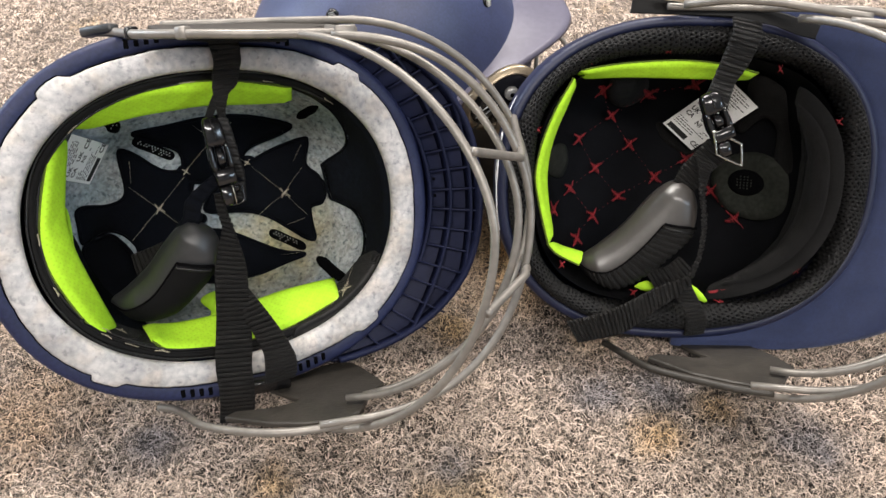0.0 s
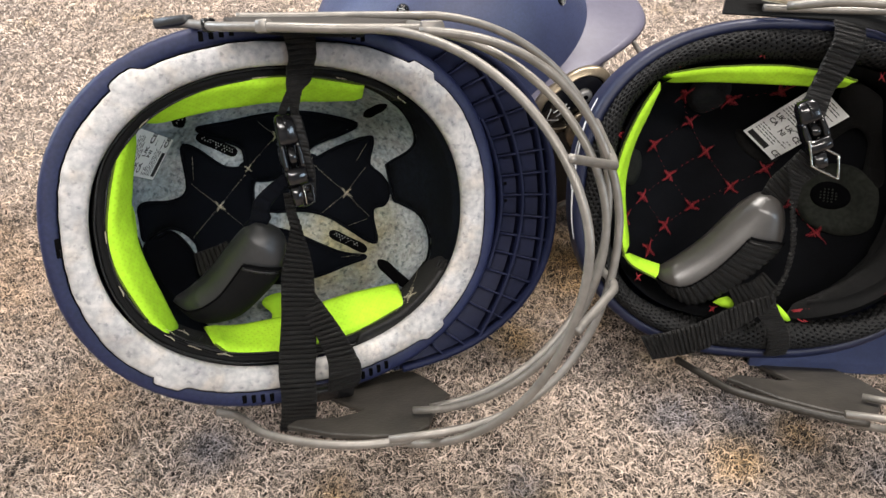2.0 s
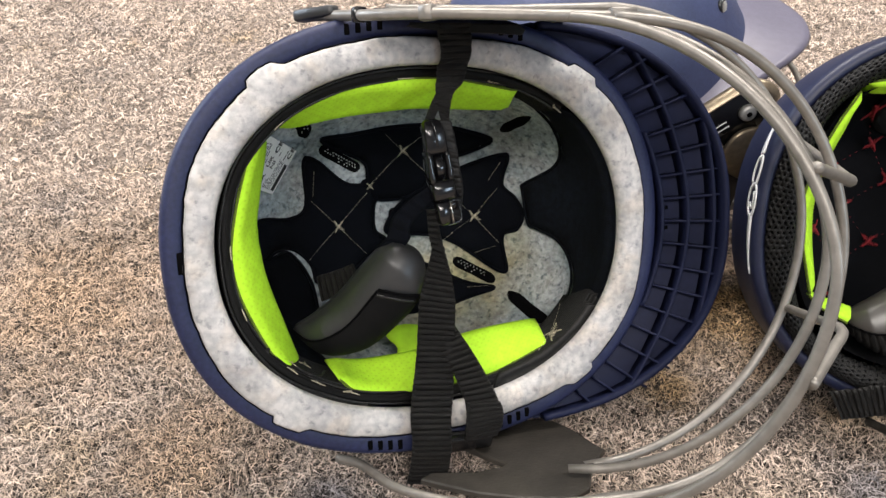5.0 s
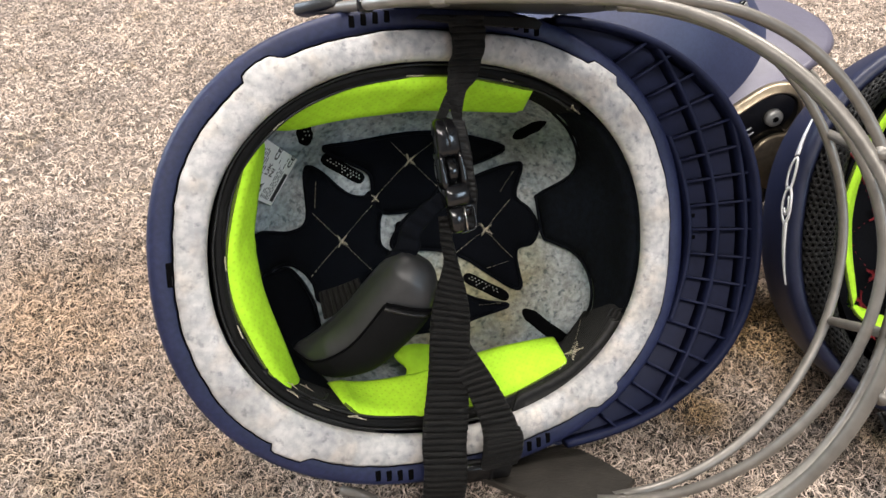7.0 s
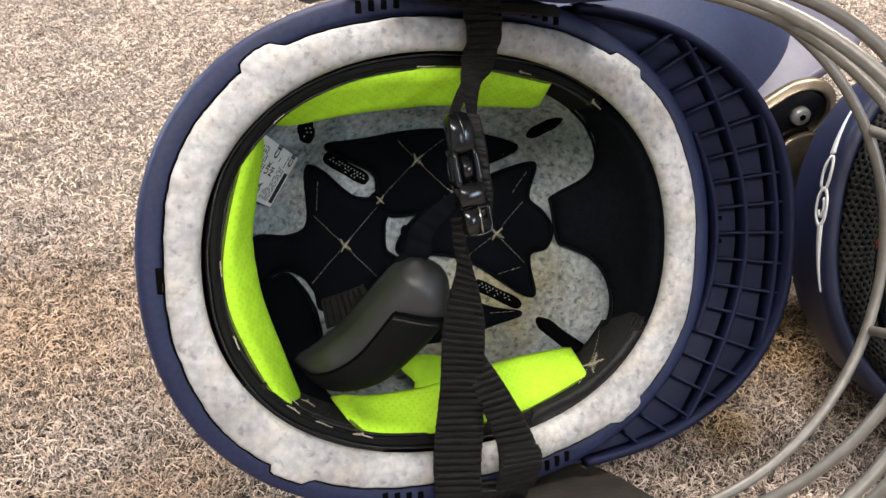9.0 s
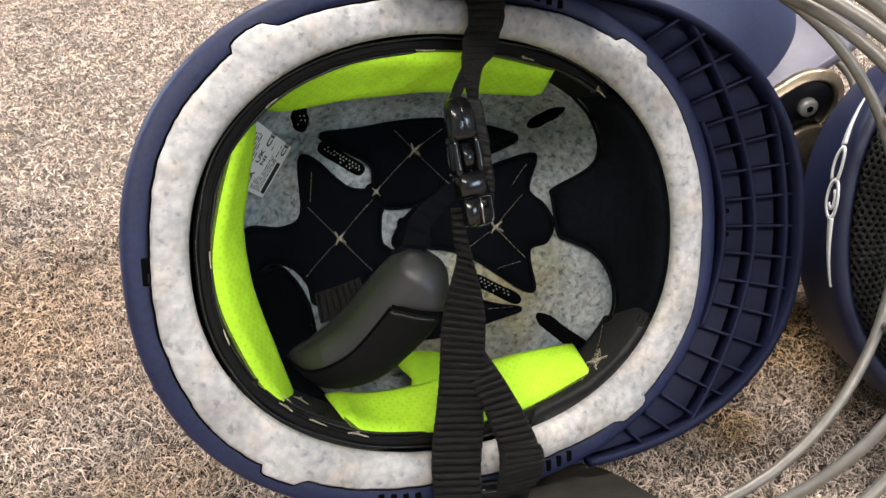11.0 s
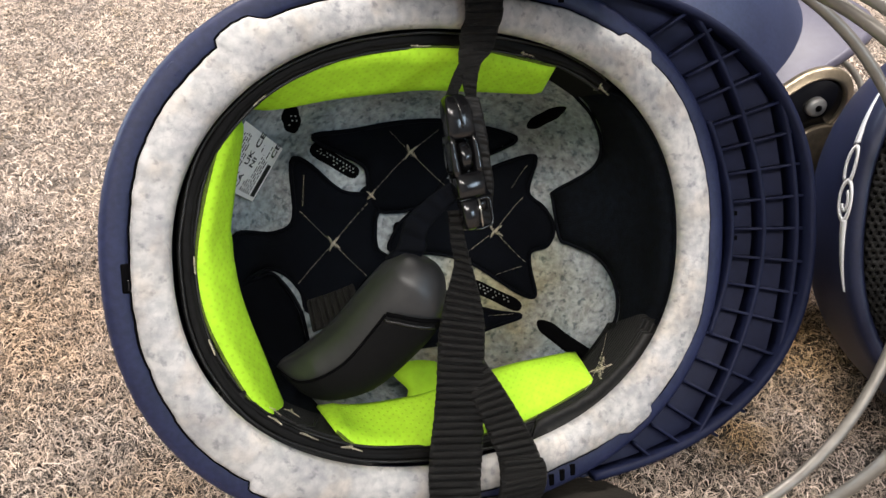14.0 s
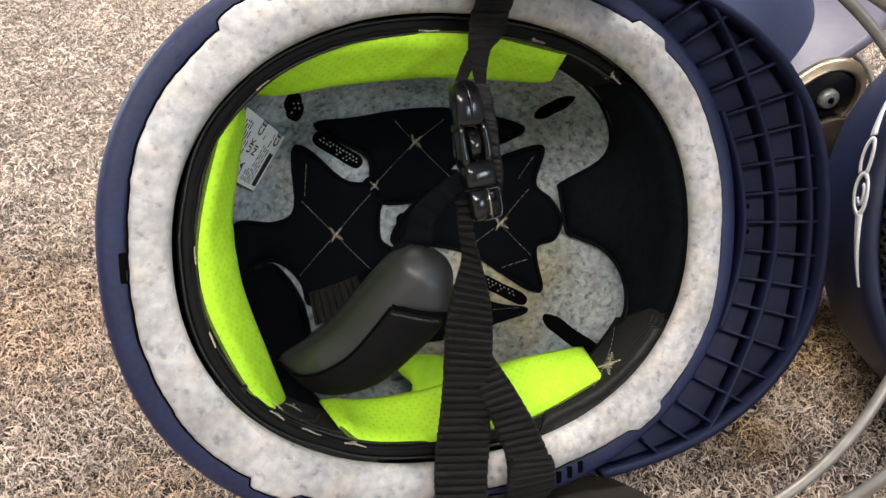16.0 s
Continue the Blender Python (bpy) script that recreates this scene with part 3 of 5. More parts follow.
def bowl(a, b, n, d, cx, cy, p=0.36):
    """The inner surface of a helmet as two charts: crown (x, y) and wall (angle, depth)."""
    def height(x, y):
        r = (abs((x - cx) / a) ** n + abs((y - cy) / b) ** n) ** (1 / n)
        return -d * max(1 - min(r, 0.999) ** 2, 0.0) ** p

    def crown(x, y, h):
        z = height(x, y)
        e = 0.001
        g = Vector(((height(x - e, y) - height(x + e, y)) / (2 * e), (height(x, y - e) - height(x, y + e)) / (2 * e), 1)).normalized()
        return Vector((x, y, z)) + g * h

    def wall(u, z, h):
        t = u / 0.105
        c, s = math.cos(t), math.sin(t)
        k = (abs(c) ** n + abs(s) ** n) ** (-1 / n)
        r = math.sqrt(max(1 - min(max(-z, 0) / d, 0.999) ** (1 / p), 0))
        slope = min(max(-z, 0) / d, 1)
        q = Vector((cx + a * k * c * r, cy + b * k * s * r, z))
        inward = Vector((-c / a, -s / b, 0)).normalized() * (1 - slope * 0.6) + Vector((0, 0, slope))
        return q + inward.normalized() * h
    return crown, wall


def strip(parent, upper, lower, z_up, z_low, thick, mat, label, rows=8):
    """A soft pad standing along the wall: its two edges are lines in plan at two depths. Its cloth map is in metres."""
    n = 72
    u, w = resample(spline(upper, 8), 0.002), resample(spline(lower, 8), 0.002)
    ui = np.stack([np.interp(np.linspace(0, 1, n), np.linspace(0, 1, len(u)), u[:, k]) for k in (0, 1)], 1)
    wi = np.stack([np.interp(np.linspace(0, 1, n), np.linspace(0, 1, len(w)), w[:, k]) for k in (0, 1)], 1)
    rings, cloth, run = [], [], 0.0
    for k in range(n):
        a, b = Vector((*ui[k], z_up)), Vector((*wi[k], z_low))
        run += (Vector(ui[k]) - Vector(ui[k - 1])).length if k else 0.0
        end = min(1.0, min(k, n - 1 - k) / 3 + 0.3)
        inward = Vector((-a.x, -a.y, 0)).normalized()
        nrm = (b - a).cross(Vector((-a.y, a.x, 0))).normalized()
        if nrm.dot(inward) < 0:
            nrm = -nrm
        ring = []
        for j in range(rows + 1):
            t = j / rows
            swell = 0.0006 * noise.noise((k * 0.11, t * 1.3, z_low * 300)) * math.sin(math.pi * t)
            ring.append(a.lerp(b, t) + nrm * (thick * end * (0.3 + 0.7 * min(1.0, math.sin(math.pi * t) * 2.2) ** 0.5) + swell))
            cloth.append((run, t * (b - a).length))
        for j in range(rows + 1):
            t = 1 - j / rows
            ring.append(a.lerp(b, t) - nrm * thick * 0.2)
            cloth.append((run, t * (b - a).length))
        rings.append(ring)
    pad = part("pad", loft(rings, True, (True, True)), mat, parent, label)
    layer = pad.data.uv_layers.new(name="cloth")
    for lp in pad.data.loops:
        layer.data[lp.index].uv = cloth[lp.vertex_index]
    edge = [r[0] * 0.5 + r[-1] * 0.5 for r in (rings[k] for k in range(n))]
    part("cut_edge", tube(edge, 0.0007, 6), LIME_EDGE, pad, "dull olive cut edge of the pad")
    return pad


def peak(parent, cx, a, b, sx, sa, sb, mat, ribbed, label, base=-0.0047, rise=0.023, thick=0.004):
    """A crescent peak in front of the shell. Its underside faces the opening's side and may carry a lattice of ribs."""
    na, nr = 60, 10
    top = 1.52

    def spot(al, r, h):
        yo = b * math.copysign(abs(math.sin(al)) ** 0.833, al)
        xo = cx + a * max(math.cos(al), 0.0) ** 0.833
        yi = yo * 0.985
        xi = sx + sa * max(1 - abs(yi / sb) ** 2.2, 0.0) ** (1 / 2.2) - 0.002
        xi = min(xi, xo - 0.002)
        c = math.cos(al)
        z = base + rise * r * c * c + 0.004 * r * (1 - c * c)
        return Vector((xi + (xo - xi) * r, yi + (yo - yi) * r, z + h))
    al = [-top + 2 * top * k / na for k in range(na + 1)]
    rows = []
    for t in al:
        rows.append([spot(t, j / nr, 0.0) for j in range(nr + 1)] + [spot(t, 1.0, -0.0015)] + [spot(t, 1 - j / nr, -thick) for j in range(nr + 1)])
    body = part("peak", loft(rows, True, (True, True)), mat, parent, label)
    if ribbed:
        def inner(y):
            return sx + sa * max(1 - abs(y / sb) ** 2.2, 0.0) ** (1 / 2.2) - 0.002

        def outer(y):
            return cx + a * max(1 - abs(y / b) ** 2.4, 0.0) ** 0.4165

        def on(x, y, h):
            """The place h above the peak's underside at x, y."""
            r = (x - inner(y)) / max(outer(y) - inner(y), 0.002)
            c2 = max(1 - abs(y / b) ** 2.4, 0.0)
            return Vector((x, y, base + rise * r * c2 + 0.004 * r * (1 - c2) + h))

        def bar(line, full, w):
            """A thin upright rib along a line in plan, lower towards the peak's ends."""
            rings = []
            for i, (x, y) in enumerate(line):
                h = max(full * min(1.0, (1 - abs(y) / b) / 0.05), 0.0012)
                p, q = line[max(i - 1, 0)], line[min(i + 1, len(line) - 1)]
                d = Vector((q[0] - p[0], q[1] - p[1])).normalized()
                nx, ny = -d.y * w, d.x * w
                rings.append([on(x + nx, y + ny, 0.0003), on(x + nx * 0.9, y + ny * 0.9, h - 0.0004), on(x + nx * 0.65, y + ny * 0.65, h), on(x - nx * 0.65, y - ny * 0.65, h),
                              on(x - nx * 0.9, y - ny * 0.9, h - 0.0004), on(x - nx, y - ny, 0.0003)])
            return loft(rings, True, (True, True))
        rim = []
        for t in np.linspace(-1.50, 1.50, 110):
            p, d = spot(t, 1.0, 0.0), (spot(min(t + 0.02, top), 1.0, 0) - spot(max(t - 0.02, -top), 1.0, 0))
            d = Vector((d.x, d.y, 0)).normalized()
            n = Vector((-d.y, d.x, 0))
            tall = 0.0086 - 0.0020 * max(0.0, abs(t) - 1.1) / 0.4
            rim.append([p + n * 0.0036, p + n * 0.0034 + Vector((0, 0, tall - 0.0012)), p + n * 0.0027 + Vector((0, 0, tall)), p + n * 0.0004 + Vector((0, 0, tall)),
                        p - n * 0.0004 + Vector((0, 0, tall - 0.0012)), p - n * 0.0004 + Vector((0, 0, -0.001))])
        part("edge_rim", loft(rim, True, (True, True)), mat, body)
        for x0, curve, reach in ((0.1366, 4.64, 0.051), (0.1484, 3.82, 0.0995), (0.1602, 2.35, 0.0735)):
            line = [(x0 - curve * y * y, y) for y in np.linspace(-reach, reach, 50)]
            part("rib", bar([(min(x, outer(y) - 0.002), y) for x, y in line], 0.0072, 0.00085), mat, body)
        spokes = ((93, 88.4, 108, 98.5), (103, 80, 123, 93.5), (112.5, 71.3, 135.5, 83.5), (119, 60, 145, 72), (125, 48.3, 152, 58), (131, 37, 160, 44.8), (134.6, 25.3, 164, 29.8), (136.3, 12, 166, 14.8), (136.7, -0.8, 166, -1.1),
                  (136.3, -13.7, 166, -17.4), (134, -26.6, 164, -32.9), (130.5, -38.6, 160, -47.6), (123.5, -50.2, 153, -62.6), (117.7, -62, 144, -75.7), (110.4, -72.7, 135.5, -88.3), (101.2, -83, 122, -99), (92, -91.5, 106, -102.6), (81.7, -98.7, 88, -105.5))
        for xa, ya, xb, yb in spokes:
            part("rib", bar([((xa + (xb - xa) * f) * 0.001, (ya + (yb - ya) * f) * 0.001) for f in np.linspace(0, 1, 5)], 0.0067, 0.00075), mat, body)
        for y0 in (0.0065, -0.0055):
            p = on(0.1415, y0, 0.0003)
            # uncut hole: a thin black box stands for its shade
            part("drain_hole", box((0.0022, 0.0022, 0.0006), Matrix.Translation(p), 0.0002), DARK, body)
    return body


# side plate outline in the plane of the opening's depth (x, z)
PLATE_OUTLINE = ((7, -2), (20, -8), (34, -12), (50, -17), (63, -17), (70, -8), (73, 8), (75, 36), (66, 43), (58, 51), (46, 68), (33, 73), (13, 64), (-6, 50), (-27, 26), (-20, 23), (2, 32), (16, 32), (20, 29), (14, 17))
FLAT_OUTLINE = ((2, -22), (28, -17), (52, -9), (63, 14), (67, 39), (56, 52), (48, 63), (34, 75), (14, 64), (-6, 50), (-27, 21), (-18, 14), (5, 23), (16, 21), (6, 0))

# each wire: side end (x, z), apex (x, z), two roundness exponents, half widths above and below
BARS = ((0.0189, 0.0572, 0.0916, 0.1616, 0.941, 1.141, 0.1039, 0.1238), (0.0456, 0.0538, 0.1318, 0.1214, 1.057, 1.071, 0.1044, 0.1137), (0.0601, 0.045, 0.1798, 0.0617, 0.958, 1.025, 0.1122, 0.119), (0.0189, 0.0834, 0.1388, 0.1231, 0.682, 1.103, 0.1008, 0.1119))


def cage(parent, bars=BARS, wire=0.0023, half=0.1155, lean=0.012, turn=0.0, vinyl=PLATE, below=PLATE_OUTLINE, elbow=(0.125, 0.031, 0.134), upright=False):
    """A face guard: four wires from side to side, two bent bars across them, and at each side a plate held in a bent wire."""
    lines = []
    for x0, z0, xa, za, k, p, above, under in bars:
        pts = []
        for i in range(2, 63):
            t = -math.pi / 2 + math.pi * i / 64
            c, s = max(math.cos(t), 0) ** k, math.sin(t)
            pts.append(Vector((x0 + (xa - x0) * c, (above if s > 0 else under) * math.copysign(abs(s) ** p, s), z0 + (za - z0) * c)))
        if len(lines):
            pts = [Vector((x0 - 0.003, -under, z0 - 0.0005))] + pts
        lines.append(pts)
    # the wire nearest the peak runs on along the upper plate's back edge
    back = bars[2]
    tail = spline([lines[2][-1], (back[0] - 0.012, back[6] + 0.002, back[1] - 0.022), (0.030, back[6] + 0.0035, 0.008), (-0.004, back[6] + 0.0038, 0.003), (-0.026, back[6] + 0.004, 0.001)], 6)
    lines[2] = lines[2] + [Vector(p) for p in tail[1:]]
    grille = part("face_guard", tube(lines[0], wire, 12), STEEL, parent, "grey powder-coated steel face guard")
    for pts in lines[1:]:
        part("wire", tube(pts, wire, 12), STEEL, grille)

    def on(i, y):
        return min(lines[i][:62], key=lambda v: abs(v.y - y))
    for s in (1, -1):
        front, rear = on(0, s * 0.040), on(2, s * 0.047)
        bend = Vector((elbow[0], s * elbow[1], elbow[2]))
        lap = [front.lerp(bend, f) + Vector((0.0022, 0, 0.0022)) for f in (-0.04, 0.3, 0.65, 0.9)] + [bend + Vector((0.0015, 0, 0))] + [bend.lerp(rear, f) + Vector((0.002, 0, 0.001)) for f in (0.12, 0.5, 1.03)]
        part("upright_bar", tube(spline(lap, 5), wire, 10), STEEL, grille)

        def side(z, x=0.0):
            return half - lean * (z + 0.005) / 0.077 - turn * max(x, 0) - 0.07 * max(-x - 0.02, 0) if s > 0 else -0.119
        loop = [(-60, -19), (-51, -8), (-46, 8), (-41, 24), (-29, 41), (-10, 59), (10, 70), (30, 75), (47, 77), (62, 80)]
        if upright:
            loop = loop[4:] if s > 0 else [(-49, -13), (-40, 14), (-32, 35), (-22, 46), (-8, 57), (12, 71), (33, 79)]
        part("side_wire", tube(spline([(x * 0.001, side(z * 0.001, x * 0.001), z * 0.001) for x, z in loop], 6), wire * 1.08, 12), PLATE if upright and s < 0 else STEEL, grille)
        o = Vector((0, side(0), 0))
        down = Vector((0, side(0.07) - side(0), 0.07)).normalized()
        fore = Vector((1, -turn if s > 0 else 0, 0)).normalized()
        m = frame_matrix(fore, down, fore.cross(down), o)
        outline = below if s < 0 else ((-33, 1), (0, -3), (30, -10), (62, -23), (70, -15), (73, 10), (68, 39), (57, 46), (45, 62), (34, 71), (10, 66), (-10, 54), (-27, 33), (-33, 26))
        if upright and s > 0:
            a, b = Vector((-0.0476, 0.1125, -0.0100)), Vector((0.0715, 0.0971, 0.0040))
            m = frame_of(a, b - a, Vector((0.08, -0.10, 1)))
            part("side_plate", slab([(0, 0), (0.035, 0.0035), (0.067, 0.0065), (0.095, 0.0055), (0.110, 0.002), ((b - a).length, 0), ((b - a).length + 0.001, 0.0095), (0.07, 0.0175), (0.0, 0.022)], 0.004, m, 0.0008), vinyl, grille, "black vinyl side plate", False)
            part("trim_strip", ribbon(scaled([(-31, 119, 10, -33, 123, 8), (-5, 116.5, 6, -7, 121, 4), (21, 115, 5, 21, 116.5, 5)]), 0.0008, 1.0, 0.0), BRONZE, grille, "worn bronze trim strip", False)
        else:
            part("side_plate", slab([(x * 0.001, z * 0.001) for x, z in outline], 0.0035, m @ Matrix.Translation((0, 0, -0.0017)), 0.0008), vinyl if s > 0 else PLATE, grille, "dark taupe vinyl side plate", False)
            if s > 0:
                m = frame_of((-0.0645, side(-0.022, -0.064), -0.0235), (0.0135, 0.001, 0.0160), (0, 1, 0))
                part("end_cap", pebble(m, [(0.0, 0, 0, 0.0040, 0.0022), (0.0012, 0, 0, 0.0050, 0.0029), (0.012, 0, 0, 0.0044, 0.0027), (0.021, 0, 0, 0.0034, 0.0025), (0.023, 0, 0, 0.0028, 0.0022)], 16), LEATHER, grille, "grey plastic end cap")
                m = frame_of((-0.0440, side(0.014, -0.044), 0.0140), (0.005, 0, 0.0160), (0, 1, 0))
                for at, lead, long, r in (((-0.0240, 0.0455), (0.019, 0.018), 0.006, 0.0034), ((0.0500, 0.0775), (0.015, 0.003), 0.011, 0.0036)):
                    q = frame_of((at[0], side(at[1], at[0]), at[1]), (lead[0], 0, lead[1]), (0, 1, 0))
                    part("sleeve", pebble(q, [(0.0, 0, 0, r * 0.8, r * 0.8), (0.0006, 0, 0, r, r), (long, 0, 0, r, r), (long + 0.0006, 0, 0, r * 0.8, r * 0.8)], 16), STEEL, grille)
                part("post", tube([(0.0570, side(0.050), 0.047), (0.0580, side(0.065), 0.064), (0.0575, side(0.077), 0.0775)], 0.0026, 10), STEEL, grille)
                part("ring", pebble(m, [(0.0, 0, 0, 0.0028, 0.0028), (0.0006, 0, 0, 0.0036, 0.0036), (0.0030, 0, 0, 0.0036, 0.0036), (0.0036, 0, 0, 0.0028, 0.0028)], 16), BUCKLE, grille, "black rubber ring")
        clip = [(0.000, side(-0.012), -0.018), (0.004, side(-0.012) + 0.002 * s, -0.012), (0.012, side(-0.012) + 0.002 * s, -0.010)]
        part("clip", tube(spline(clip, 5), 0.0009, 8), CHROME, grille)
    return grille


def chin_rest(parent, back, fore, thick, mat_top, mat_side, mouth, slant=0.09, ribs=0.0, seam_at=0.10):
    """A padded chin rest between two edge lines that meet at both ends; a fabric pocket covers its fore half."""
    def even(line, n):
        line = resample(spline(line, 10), 0.0004)
        return np.stack([np.interp(np.linspace(0, 1, n), np.linspace(0, 1, len(line)), line[:, k]) for k in range(3)], 1)
    ns, nt = 200, 24
    A, B = even(back, ns), even(fore, ns)
    mid = (A + B) / 2
    along = Vector(mid[-24] - mid[20]).normalized()
    wide = Vector(B[ns // 2] - A[ns // 2])
    up = wide.cross(along).normalized()
    if up.z < 0:
        up = -up

    def at(f, t, grow=0.0, side=1):
        i = min(max(round(f * (ns - 1)), 0), ns - 1)
        w = np.linalg.norm(B[i] - A[i])
        h = min(thick, w * 0.48) * math.sqrt(max(1 - abs(2 * t - 1) ** 1.9, 0.0))
        seam = 0.0009 * math.exp(-((t - seam_at) / 0.022) ** 2) if side > 0 else 0.0
        return Vector(A[i] + (B[i] - A[i]) * t) + up * side * (h * (1.0 if side > 0 else 0.55) - seam + grow)
    rings = []
    for i in range(61):
        turn = [(1 - math.cos(math.pi * j / nt)) / 2 for j in range(nt + 1)]
        rings.append([at(i / 60, t) for t in turn] + [at(i / 60, t, 0, -1) for t in turn[-2:0:-1]])
    cup = part("chin_cup", loft(rings, True, (True, True)), mat_top, parent, "grey padded synthetic leather chin cup")
    sheet, rows, count = [], 16, 100
    for i in range(count):
        q = i / (count - 1)
        low = 0.47 + 0.14 * q
        ring, under = [], []
        rib = ribs * (-1 if i % 5 in (3, 4) else 1)
        for j in range(rows + 1):
            t = low + (1.0 - low) * j / rows
            f = mouth + (0.985 - mouth) * q - slant * (j / rows) * (1 - q)
            k = min(max(round(f * (ns - 1)), 0), ns - 1)
            out = (Vector(B[k]) - Vector(A[k])).normalized()
            ring.append(at(f, t, 0.0010 + rib + 0.0005 * (1 - q)) + out * (0.0009 + rib) * (j / rows) ** 3)
            under.append(at(f, t, -0.0006))
        sheet.append(ring + under[::-1])
    part("pocket", loft(sheet, True, (True, True)), mat_side, cup, "black elastic pocket")
    # black tube stands for the shaded slit where the pocket opens
    part("pocket_mouth", tube([p + along * -0.0007 for p in sheet[0][:rows]], 0.0009, 8), DARK, cup)
    part("pocket_band", tube([p + up * 0.0003 for p in sheet[3][1:rows]], 0.0009, 8), PIPING, cup)
    part("pocket_seam", tube([r[0] for r in sheet], 0.0006, 6), DARK, cup)
    return cup


M1 = axes((0.8725, 0.4713, -0.1288), (0.4766, -0.7629, 0.4369), (-0.0787, 0.4475, 0.1188))
M2 = axes((0.9982, 0.0599, -0.0077), (0.0568, -0.8867, 0.4588), (0.2202, 0.5072, 0.1164))
M3 = axes((0.798, 0.207, 0.565), (0.547, 0.142, -0.825), (0.0146, 0.7142, 0.0583))
mm = 0.001


def scaled(points):
    return [tuple(c * mm for c in p) for p in points]


def vents(parent, name, lift, spots, dots=True):
    """Vent slots: raised black patches for the holes' shade, with lighter wire-mesh glints on top."""
    for (x0, y0), (x1, y1), w in spots:
        x0, y0, x1, y1, w = (c * mm for c in (x0, y0, x1, y1, w))
        d = Vector((x1 - x0, y1 - y0)).normalized()
        q = Vector((-d.y, d.x)) * w / 2
        ring = [(x0 - q.x, y0 - q.y), (x0 - d.x * w * 0.4, y0 - d.y * w * 0.4), (x0 + q.x, y0 + q.y), ((x0 + x1) / 2 + q.x, (y0 + y1) / 2 + q.y),
                (x1 + q.x, y1 + q.y), (x1 + d.x * w * 0.4, y1 + d.y * w * 0.4), (x1 - q.x, y1 - q.y), ((x0 + x1) / 2 - q.x, (y0 + y1) / 2 - q.y)]
        hole = part(name, patch(ring, lift, 0.0006, 0.003, 0.001, 3), DARK, parent, "dark vent slot")
        if dots:
            out, n = [], int(math.hypot(x1 - x0, y1 - y0) / 0.0021)
            rnd = random.Random(int(x0 * 1e5))
            for k in range(n):
                for j in (-1, 0, 1):
                    f = (k + 0.5 + (j % 2) * 0.5) / n
                    if f < 1 and rnd.random() < (0.9, 0.75, 0.3)[1 - j]:
                        c = lift(x0 + (x1 - x0) * f - d.y * j * w * 0.24, y0 + (y1 - y0) * f + d.x * j * w * 0.24, 0.0009 + rnd.uniform(0, 0.0003))
                        out.append(box((0.0010, 0.0006, 0.0005), Matrix.Translation(c) @ pose(0, 0, 0, 0, 0, rnd.uniform(0, 180)), 0.0002))
            part("wire_mesh", join(*out), ZINC, hole)


def care_label(parent, corner, along, up, w, h, marks):
    """A printed white label lying on the foam: bars for small print, the large marks as letters."""
    o, a, u = Vector(corner), Vector(along).normalized(), Vector(up)
    u = (u - a * u.dot(a)).normalized()
    n = a.cross(u)
    m = frame_matrix(a, u, n, o)
    sheet = part("care_label", slab([(0, 0), (w, 0), (w, h), (0, h)], 0.0005, m, 0.0001), PAPER, parent, "white printed care label", False)
    rnd = random.Random(4)
    bars = []
    for k in range(int(h / 0.0021) - 1):
        y = h - 0.0022 - 0.0021 * k
        x = w * 0.07
        last = w * rnd.uniform(0.6, 0.93)
        while x < last:
            l = min(rnd.uniform(0.0014, 0.0042), last - x)
            if not any(abs(x + l / 2 - mx * w) < 0.0065 and abs(y - my * h) < 0.0042 for _, mx, my, _ in marks) and not (y < 0.0085 and x < w * 0.66):
                bars.append(box((l, 0.0007, 0.0001), m @ Matrix.Translation((x + l / 2, y, 0.00062))))
            x += l + 0.0009
    bars.append(box((w * 0.58, 0.0045, 0.0001), m @ Matrix.Translation((w * 0.36, 0.0042, 0.00062))))
    part("small_print", join(*bars), INK, sheet, "", False)
    for body, mx, my, size in marks:
        part("printed_mark", text_mesh(body, size, m @ Matrix.Translation((mx * w - size * 0.35, my * h - size * 0.3, 0.0007))), INK, sheet, "", False)
    return sheet


def pebble(m, rows, sides=20):
    """A moulded body along x: rows of place along, centre across and up, half width, half thickness."""
    rings = []
    for x, yc, zc, hw, ht in rows:
        ring = []
        for k in range(sides):
            c, q = math.cos(2 * math.pi * k / sides), math.sin(2 * math.pi * k / sides)
            ring.append(m @ Vector((x, yc + hw * math.copysign(abs(c) ** 0.42, c), zc + ht * math.copysign(abs(q) ** 0.42, q))))
        rings.append(ring)
    return loft(rings, True, (True, True))


